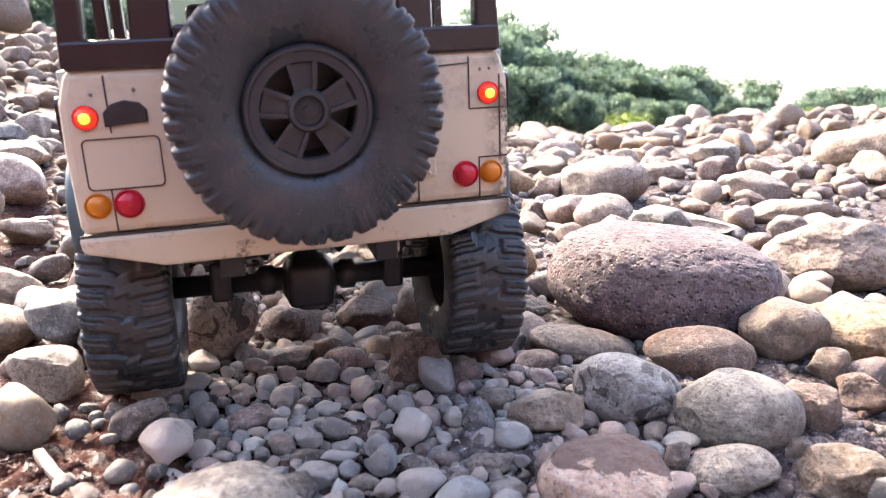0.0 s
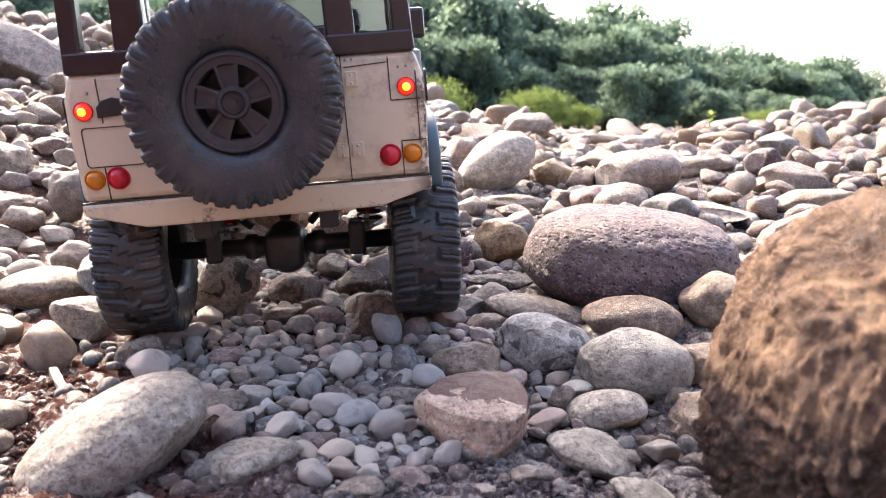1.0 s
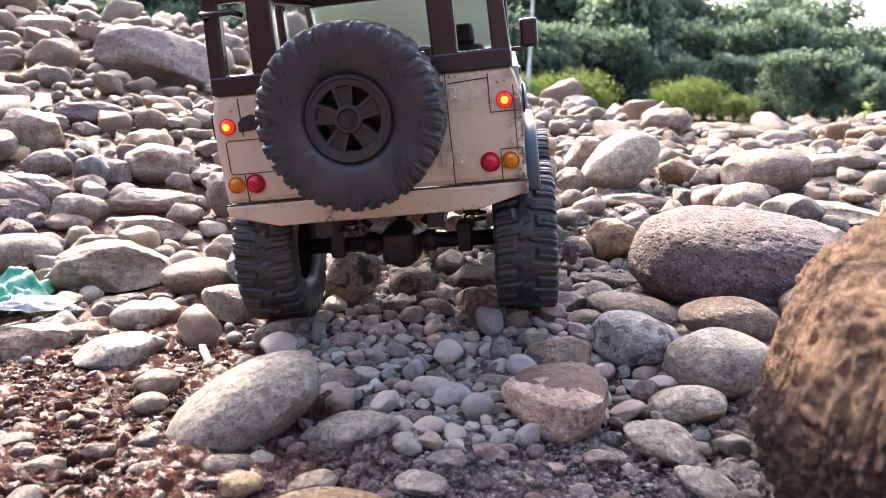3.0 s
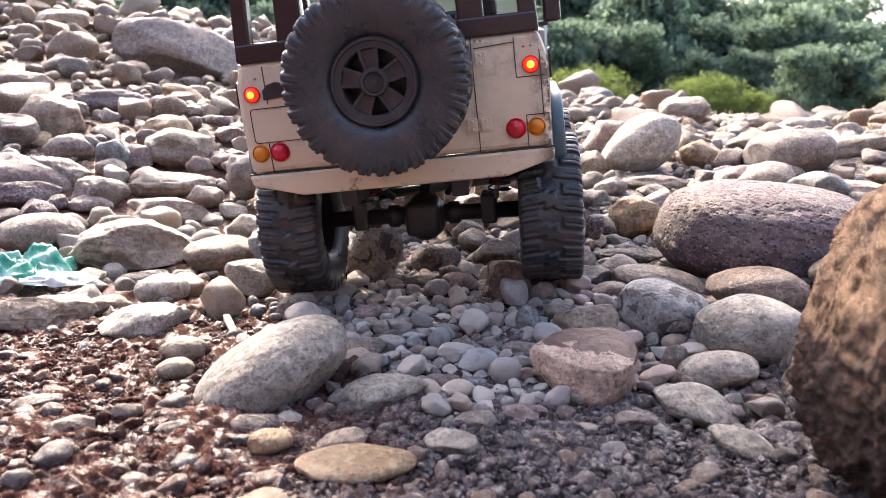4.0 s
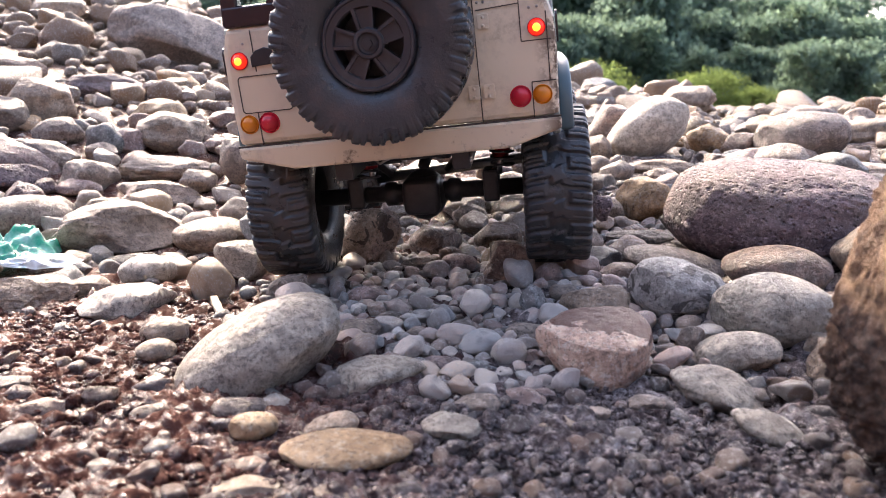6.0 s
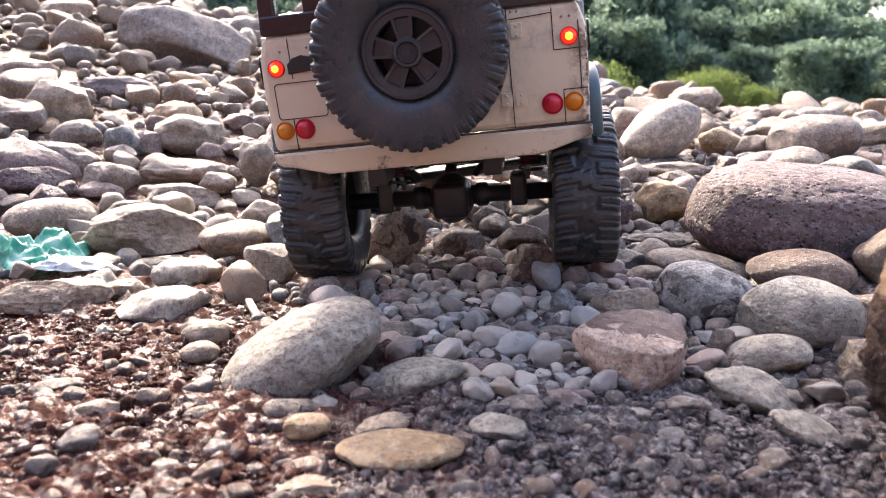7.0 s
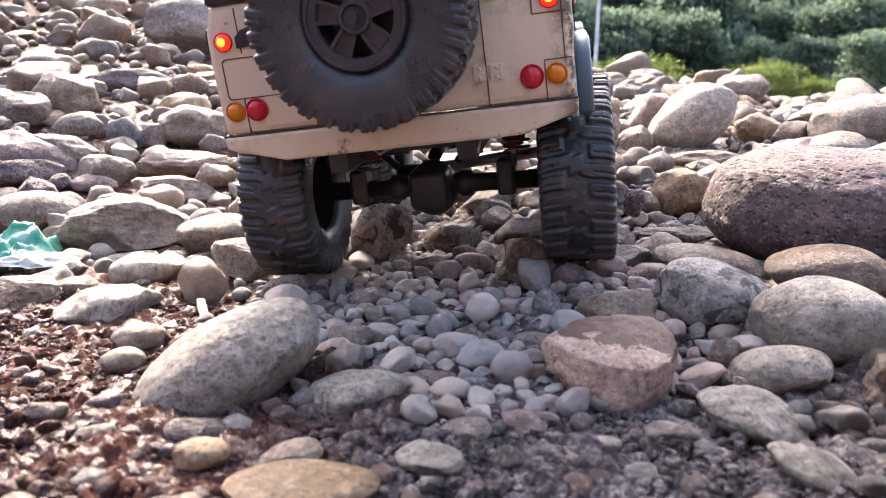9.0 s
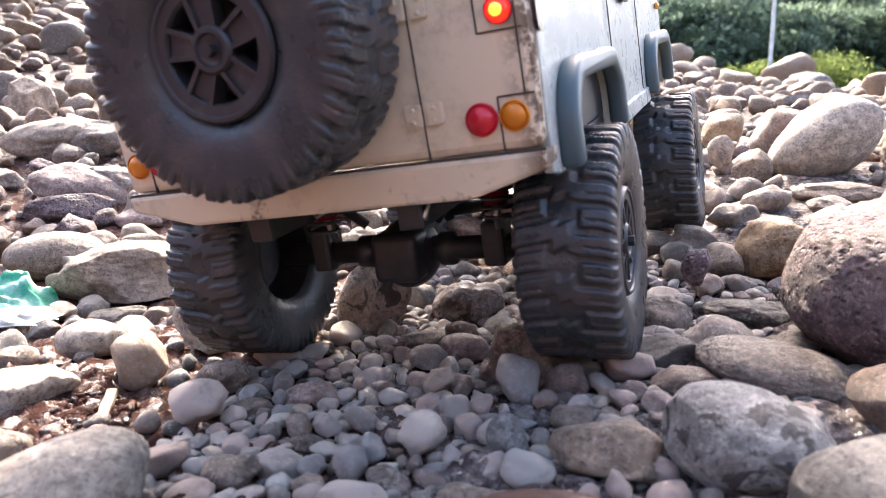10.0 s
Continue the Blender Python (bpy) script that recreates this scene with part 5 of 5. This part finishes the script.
LOW = [stone_shape(3, 500 + i, 13, 0.58, 0.05, 0.8) for i in range(20)]
LOWER = [stone_shape(2, 600 + i, 10, 0.58, 0.06, 0.8) for i in range(16)]
CRUMBS = [stone_shape(1, 800 + i, 5, 0.6, 0.4, 1.0) for i in range(24)]
GRIT = [stone_shape(3, 900 + i, 9, 0.58, 0.07, 1.0) for i in range(24)]
LUMPS = [stone_shape(1, 700 + i, 7, 0.45, 0.5, 1.0) for i in range(24)]


def heap(name, spots, shapes, label, flat=(0.5, 0.85), sink=(0.2, 0.45), material=None, smooth=True, apart=0, one="", thing="pebble"):
    """Stones beyond counting, as one object; the largest of them, as many as apart says, are things of their own."""
    material = material or GRAVEL
    spots = sorted(spots, key=lambda q: -q[2])
    vs, fs, n = [], [], 0
    floor = ground_z([q[0] for q in spots], [q[1] for q in spots])
    meshes = {}
    for i, ((x, y, r), g) in enumerate(zip(spots, floor)):
        pick = int(rng.integers(len(shapes)))
        v, f = shapes[pick]
        h = r * rng.uniform(*flat)
        turn = pose(0, 0, 0, rng.uniform(-22, 22), rng.uniform(-22, 22), rng.uniform(0, 360))
        size = (r * 1.05, r * rng.uniform(0.52, 1.0), h)
        spot = (x, y, g + 2 * h * rng.uniform(*sink))
        if i < apart:
            if pick not in meshes:
                meshes[pick] = fast_mesh(thing, v, f, material, smooth)
            ob = new(thing, meshes[pick])
            ob.matrix_world = Matrix.Translation(spot) @ turn @ Matrix.Diagonal((*size, 1))
            tagged(ob, one, "stone", thing + "s of the bank")
            continue
        vs.append((v * size) @ np.array(turn.to_3x3()).T + spot)
        fs.append(f + n)
        n += len(v)
    ob = new(name, fast_mesh(name, np.concatenate(vs), np.concatenate(fs), material, smooth))
    return tagged(ob, label, "stones", kind="stuff")


def far_spot(lo, hi):
    az, r = rng.uniform(-75, 65), 0.78 + 2.3 * rng.uniform() ** 0.8
    return EYE_X + r * math.sin(radians(az)), EYE_Y + r * math.cos(radians(az)), rng.uniform(lo, hi) * (0.55 + 0.45 * r)


def fill_spot(lo, hi):
    while True:
        az, r = rng.uniform(-66, 66), 0.17 + 0.85 * rng.uniform() ** 0.8
        x, y = EYE_X + r * math.sin(radians(az)), EYE_Y + r * math.cos(radians(az))
        if mud_patch(x, y) or (-0.10 < x < 0.13 and -0.16 < y < 0.03 and lo > 0.004):
            continue
        return x, y, rng.uniform(lo, hi)


def gravel_spot(lo, hi):
    while True:
        x, y = rng.uniform(-0.10, 0.13), rng.uniform(-0.15, 0.16)
        if x > -0.065 + 0.35 * max(0.0, -0.02 - y) and y > -0.095 - 0.045 * math.exp(-((x - 0.035) / 0.04) ** 2):
            return x, y, lo + (hi - lo) * rng.uniform() ** 1.6


def mud_spot(lo, hi):
    x, y = rng.uniform(-0.26, 0.20), rng.uniform(-0.27, -0.06)
    return x, y, rng.uniform(lo, hi) * (1 if rng.uniform() < 0.85 else 1.4)


def crumb_spot(lo, hi):
    while True:
        x, y = rng.uniform(-0.26, 0.20), rng.uniform(-0.25, -0.04)
        if mud_patch(x, y - 0.02):
            return x, y, lo + (hi - lo) * rng.uniform() ** 3


def lay_heaps():
    heap("far_stones", free_spots(150, 0.022, 0.040, far_spot, 60, 0.68) + free_spots(1500, 0.011, 0.021, far_spot, 40, 0.7),
         LOW, "sunlit cobbles covering the rising river bank", (0.5, 0.85), (0.25, 0.5), BANK, apart=150, one="sunlit cobble on the rising river bank", thing="cobble")
    heap("far_pebbles", free_spots(3000, 0.006, 0.012, far_spot, 24, 0.74), LOWER, "small sunlit stones between the cobbles of the bank", (0.5, 0.85), (0.25, 0.5), BANK)
    heap("cobbles", free_spots(620, 0.006, 0.015, fill_spot, 30, 0.72), LOW, "mixed cobbles filling the gaps between larger stones", material=COBBLES, apart=140, one="small worn cobble wedged between larger river stones", thing="cobble")
    heap("gravel", free_spots(820, 0.0033, 0.0095, gravel_spot, 50, 0.78), GRIT, "loose grey and pinkish gravel behind the toy car", (0.38, 0.8), (0.28, 0.60), apart=210, one="smooth pebble in the loose gravel behind the toy car")
    heap("pebbles", free_spots(1500, 0.0022, 0.0050, fill_spot, 20, 0.7) + free_spots(1000, 0.0016, 0.004, gravel_spot, 20, 0.7),
         LOWER, "small pebbles between the cobbles, tinted dark for gap shade", material=GAP_SHADE)
    heap("mud_pebbles", free_spots(560, 0.0014, 0.0044, mud_spot, 20, 0.7), LOW, "brown wet pebbles pressed into mud", (0.45, 0.8), (0.15, 0.4), WET, apart=80, one="wet brown pebble pressed into dark mud")
    heap("mud_clods", [crumb_spot(0.0009, 0.0034) for _ in range(9000)], LUMPS, "clods of dark wet mud", (0.45, 1.0), (0.0, 0.4), MUD)
    heap("mud_crumbs", [crumb_spot(0.0005, 0.0016) for _ in range(48000)], CRUMBS, "fine crumbs of dark wet mud and grit", (0.5, 1.0), (0.1, 0.6), MUD, False)


# ---- far shore ----
def leaf_material(name, a, b_, c):
    m, nt, b = mat_base(name, 0.8)
    b.inputs["Specular IOR Level"].default_value = 0.1
    geo = nt.nodes.new("ShaderNodeNewGeometry")
    info = nt.nodes.new("ShaderNodeObjectInfo")
    clump = tex_noise(nt, 0.7, 3, 0.6)
    r = math_node(nt, "FRACT", math_node(nt, "ADD", geo.outputs["Random Per Island"], info.outputs["Random"]), 0.0)
    col = mix(nt, ramp(nt, clump, [(0.35, grey(0)), (0.65, grey(1))]), ramp(nt, r, [(0.0, a), (1.0, b_)]), c)
    nt.links.new(col, b.inputs["Base Color"])
    tr = nt.nodes.new("ShaderNodeBsdfTranslucent")
    through_leaf = nt.nodes.new("ShaderNodeHueSaturation")
    through_leaf.inputs["Value"].default_value = 2.0
    nt.links.new(col, through_leaf.inputs["Color"])
    nt.links.new(through_leaf.outputs[0], tr.inputs["Color"])
    sh = nt.nodes.new("ShaderNodeMixShader")
    sh.inputs[0].default_value = 0.62
    out = nt.nodes["Material Output"]
    nt.links.new(b.outputs[0], sh.inputs[1])
    nt.links.new(tr.outputs[0], sh.inputs[2])
    nt.links.new(sh.outputs[0], out.inputs["Surface"])
    return m


LEAF = leaf_material("tree_leaves", (0.068, 0.106, 0.066), (0.098, 0.136, 0.082), (0.090, 0.128, 0.100))
LEAF_LIGHT = leaf_material("shrub_leaves", (0.070, 0.100, 0.030), (0.110, 0.140, 0.040), (0.088, 0.120, 0.036))
BARK = plain("bark", (0.10, 0.08, 0.06), 0.85, 0.0, 6, 0.6)


def limb(vs, fs, a, b, ra, rb, sides=6):
    a, b = Vector(a), Vector(b)
    q = (b - a).to_track_quat("Z", "Y")
    n = len(vs)
    for p, r in ((a, ra), (b, rb)):
        for i in range(sides):
            t = 2 * math.pi * i / sides
            vs.append(p + q @ Vector((r * math.cos(t), r * math.sin(t), 0)))
    for i in range(sides):
        j = (i + 1) % sides
        fs.append((n + i, n + j, n + sides + j, n + sides + i))


def tree(name, height, spread, seed, leaf, leaves=2600, label="", category="tree"):
    """Trunk and limbs as one part, a crown of many leaf sprays as another."""
    r = np.random.default_rng(seed)
    root = tagged(new(name), label, category, "trees on the far shore")
    vs, fs, tips = [], [], []
    top = Vector((r.uniform(-0.05, 0.05) * height, 0, height * 0.62))
    limb(vs, fs, (0, 0, -0.3), top * 0.5, 0.030 * height, 0.022 * height, 8)
    limb(vs, fs, top * 0.5, top, 0.022 * height, 0.011 * height, 8)
    for i in range(15):
        s = r.uniform(0.22, 1.0)
        base = top * s
        t = r.uniform(0, 2 * math.pi)
        reach = spread * r.uniform(0.45, 1.0) * (1.1 - 0.45 * s)
        tip = base + Vector((math.cos(t) * reach, math.sin(t) * reach, height * r.uniform(0.08, 0.34)))
        limb(vs, fs, base, tip, 0.010 * height, 0.003 * height)
        tips.append((tip, r.uniform(0.24, 0.42) * spread))
    tips.append((top + Vector((0, 0, 0.2 * height)), 0.32 * spread))
    tips += [(top * r.uniform(0.5, 1.1), 0.5 * spread) for _ in range(3)]
    trunk = new("trunk", mesh_from("trunk", vs, fs, BARK))
    trunk.parent = root
    n = leaves
    which = r.integers(len(tips), size=n)
    cen = np.array([tips[k][0][:] for k in which])
    rad = np.array([tips[k][1] for k in which])
    dirs = r.normal(size=(n, 3))
    dirs /= np.linalg.norm(dirs, axis=1)[:, None]
    pos = cen + dirs * (rad * r.uniform(0.02, 1.15, n) ** 0.6)[:, None] * (1.25, 1.25, 0.85)
    s = height * r.uniform(0.012, 0.030, n)
    u = r.normal(size=(n, 3))
    u /= np.linalg.norm(u, axis=1)[:, None]
    w = np.cross(u, r.normal(size=(n, 3)))
    w /= np.linalg.norm(w, axis=1)[:, None]
    a, b, c, d = pos - u * s[:, None], pos + w * (s * 0.55)[:, None], pos + u * s[:, None], pos - w * (s * 0.55)[:, None]
    vv = np.stack([a, b, c, d], 1).reshape(-1, 3)
    k = np.arange(n) * 4
    tt = np.concatenate([np.column_stack([k, k + 1, k + 2]), np.column_stack([k, k + 2, k + 3])])
    crown = new("crown", fast_mesh("crown", vv, tt, leaf, smooth=False))
    crown.parent = root
    return root


def far_shore():
    r = np.random.default_rng(5)
    kinds = [tree("tree", 9.0, 3.4, 21, LEAF, 6500, "broad dark green tree on the far river shore"),
             tree("tree", 9.0, 2.7, 22, LEAF, 6000, "tall dark green tree on the far river shore"),
             tree("tree", 9.0, 3.9, 23, LEAF, 7000, "wide spreading green tree on the far river shore")]
    shrub = tree("shrub", 3.0, 2.3, 31, LEAF_LIGHT, 7000, "sunlit yellow-green shrub at the foot of the trees", "shrub")
    # how high the tree line stands, by direction: degrees from +y, degrees up
    az_top = [(-75, 15), (-50, 15), (-30, 14), (-12, 14), (-2, 13), (5, 11.5), (8.3, 10.5), (9.6, 8.1), (12.5, 7.5), (16, 8.5), (18, 8.2), (21, 6.1), (24, 5.4), (28, 5.1), (31, 4.3), (36, 3.3), (45, 3.6), (60, 4.5), (75, 5)]
    first = {0: True, 1: True, 2: True, 9: True}

    def put(kind, which, az, dist, tall, base):
        x, y = EYE_X + dist * math.sin(radians(az)), EYE_Y + dist * math.cos(radians(az))
        s = tall / (3.0 if which == 9 else 9.0)
        m = Matrix.LocRotScale((x, y, base - 0.14 * tall), Euler((0, 0, r.uniform(0, 6.28))), (s * r.uniform(0.85, 1.1), s * r.uniform(0.85, 1.1), s))
        if first[which]:
            first[which] = False
            kind.matrix_basis = m
        else:
            copy = copy_thing(kind, Matrix())
            copy.matrix_basis = m

    for az in np.arange(-64, 58, 1.7):
        up = np.interp(az, [a for a, _ in az_top], [b for _, b in az_top])
        for row, dist in enumerate((52, 60, 70)):
            a = az + r.uniform(-1.2, 1.2)
            share = (0.55, 0.8, 1.0)[row] * r.uniform(0.86, 1.04)
            if row < 2 and up < 4.5 and r.uniform() < 0.4:
                continue
            base = -0.5 + row * 0.2
            k = int(r.integers(3))
            put(kinds[k], k, a, dist + r.uniform(-3, 3), max(2.2, 1.15 * dist * math.tan(radians(up * share)) + 0.8), base)
    for az, tall in ((-33, 2.8), (-26, 2.5), (-8, 2.6), (-4.5, 2.2), (-1, 2.4), (1.4, 2.6), (3.2, 2.9), (4.6, 1.9), (10.4, 2.2), (11.8, 2.5), (14.6, 1.6), (27, 1.6), (38, 2.2), (41, 2.0)):
        put(shrub, 9, az + r.uniform(-0.4, 0.4), 44 + r.uniform(-2, 2), 1.15 * tall, -0.45)


far_shore()


def lamp_post():
    bm = bmesh.new()
    bmesh.ops.create_cone(bm, cap_ends=True, segments=12, radius1=0.11, radius2=0.06, depth=12, matrix=Matrix.Translation((0, 0, 6)))
    ob = new("pole", bm_mesh("pole", bm, plain("grey_metal_pole", (0.5, 0.52, 0.52), 0.5, 0.2, 4)))
    x, y = EYE_X + 41 * math.sin(radians(0.1)), EYE_Y + 41 * math.cos(radians(0.1))
    ob.matrix_world = pose(x, y, -0.5, 0, 1.0, 0)
    tagged(ob, "slender pale grey metal pole before the trees", "pole")


lamp_post()

# ---- litter and small finds on the bank ----
def plastic_bag():
    """A crumpled film: a green piece and a clear white one that hangs together with it."""
    def film(name, material, x0, y0, w, d, seed, rise):
        n, m = 46, 34
        vs, fs = [], []
        for j in range(m):
            for i in range(n):
                u, v = i / (n - 1), j / (m - 1)
                p = Vector((u * 3.2 + seed, v * 2.6, seed))
                fold = abs(noise.noise(p * 1.2)) + 0.5 * abs(noise.noise(p * 2.9)) + 0.25 * noise.noise(p * 6)
                edge = min(u, 1 - u, v, 1 - v)
                x = x0 + w * (u - 0.5) + 0.006 * noise.noise(p * 1.7 + Vector((9, 0, 0)))
                y = y0 + d * (v - 0.5) + 0.008 * noise.noise(p * 1.5 + Vector((0, 9, 0)))
                vs.append((x, y, 0.001 + rise * min(1, edge * 5) * (0.35 + fold) * (0.5 + 0.6 * v)))
        for j in range(m - 1):
            for i in range(n - 1):
                a = j * n + i
                fs.append((a, a + 1, a + n + 1, a + n))
        return mesh_from(name, vs, fs, material)
    green, gn, gb_ = mat_base("green_film", 0.22, 0.0, (0.02, 0.42, 0.26))
    gb_.inputs["Transmission Weight"].default_value = 0.35
    c = tex_noise(gn, 70, 4, 0.6)
    gn.links.new(ramp(gn, c, [(0.42, (0.01, 0.34, 0.20)), (0.58, (0.25, 0.60, 0.48)), (0.7, (0.7, 0.78, 0.74))]), gb_.inputs["Base Color"])
    white, wn_, wb = mat_base("clear_white_film", 0.2, 0.0, (0.75, 0.80, 0.78))
    wb.inputs["Transmission Weight"].default_value = 0.3
    bump(wn_, wb, tex_noise(wn_, 160, 4, 0.6), 0.4, 0.001)
    bag = tagged(new("plastic_bag"), "crumpled green and white plastic bag lying between stones", "plastic bag")
    bag.matrix_world = pose(-0.240, 0.030, float(ground_z(-0.240, 0.030)) + 0.003, 0, 0, 10)
    for nm, me in (("green_film", film("green_film", green, -0.012, 0.004, 0.058, 0.040, 2.3, 0.020)), ("white_film", film("white_film", white, 0.014, -0.012, 0.044, 0.024, 7.1, 0.006))):
        ob = new(nm, me)
        ob.parent = bag
    TAKEN.append((-0.240, 0.030, 0.024))


def wood_splinter():
    bm = bmesh.new()
    box_bm(bm, -0.0150, -0.0016, -0.0010, 0.0150, 0.0016, 0.0010, 0.0004)
    bmesh.ops.subdivide_edges(bm, edges=[e for e in bm.edges if abs((e.verts[0].co - e.verts[1].co).x) > 0.02], cuts=7)
    for v in bm.verts:
        s = (v.co.x + 0.0150) / 0.030
        v.co.y *= 1.15 - 0.75 * s ** 3
        v.co.z += 0.0012 * math.sin(3.0 * s) + 0.0003 * noise.noise(v.co * 900)
        v.co.y += 0.0006 * noise.noise(v.co * 300)
    wood, nt, b = mat_base("bleached_wood", 0.7)
    tc = nt.nodes.new("ShaderNodeTexCoord")
    mp = nt.nodes.new("ShaderNodeMapping")
    mp.inputs["Scale"].default_value = (60, 900, 900)
    nt.links.new(tc.outputs["Object"], mp.inputs["Vector"])
    g = tex_noise(nt, 1.0, 4, 0.6, mp.outputs[0])
    nt.links.new(ramp(nt, g, [(0.3, (0.20, 0.14, 0.09)), (0.7, (0.42, 0.33, 0.24))]), b.inputs["Base Color"])
    bump(nt, b, g, 0.5, 0.0004)
    ob = new("wood_splinter", bm_mesh("wood_splinter", bm, wood))
    ob.matrix_world = look((-0.0840, -0.0560, -0.0095), (-0.0745, -0.0705, -0.0115)) @ pose(0, 0, 0, 0, 90, 0) @ pose(0, 0, 0, 90, 0, 0)
    tagged(ob, "pale splinter of bleached wood lying on the mud", "wood")


def seedling(x, y, z, size, seed):
    r = np.random.default_rng(seed)
    root = tagged(new("seedling"), "tiny yellow-green seedling growing between the stones", "plant")
    root.matrix_world = pose(x, y, z)
    stem_v, stem_f = [], []
    limb(stem_v, stem_f, (0, 0, -size), (0, 0, size * 0.7), size * 0.05, size * 0.03)
    stem = new("stem", mesh_from("stem", stem_v, stem_f, LEAF_LIGHT))
    stem.parent = root
    for i in range(9):
        t, up = r.uniform(0, 6.28), r.uniform(0.1, 1.0)
        ln, w = size * r.uniform(0.5, 0.8), size * 0.22
        vs = [(0, 0, 0), (ln * 0.45, w, ln * 0.12), (ln, 0, 0.02 * ln), (ln * 0.45, -w, ln * 0.12), (ln * 0.5, 0, ln * 0.03)]
        ob = new("leaf", mesh_from("leaf", vs, [(0, 1, 4), (1, 2, 4), (2, 3, 4), (3, 0, 4)], LEAF_LIGHT))
        ob.parent = root
        ob.matrix_basis = Matrix.Translation((0, 0, size * 0.7 * up)) @ Euler((0, -radians(r.uniform(10, 60)), t)).to_matrix().to_4x4()


plastic_bag()
wood_splinter()
seedling(0.6445, 1.0482, 0.102, 0.027, 3)
seedling(0.4669, 0.2715, 0.045, 0.009, 4)

lay_stones()
lay_heaps()
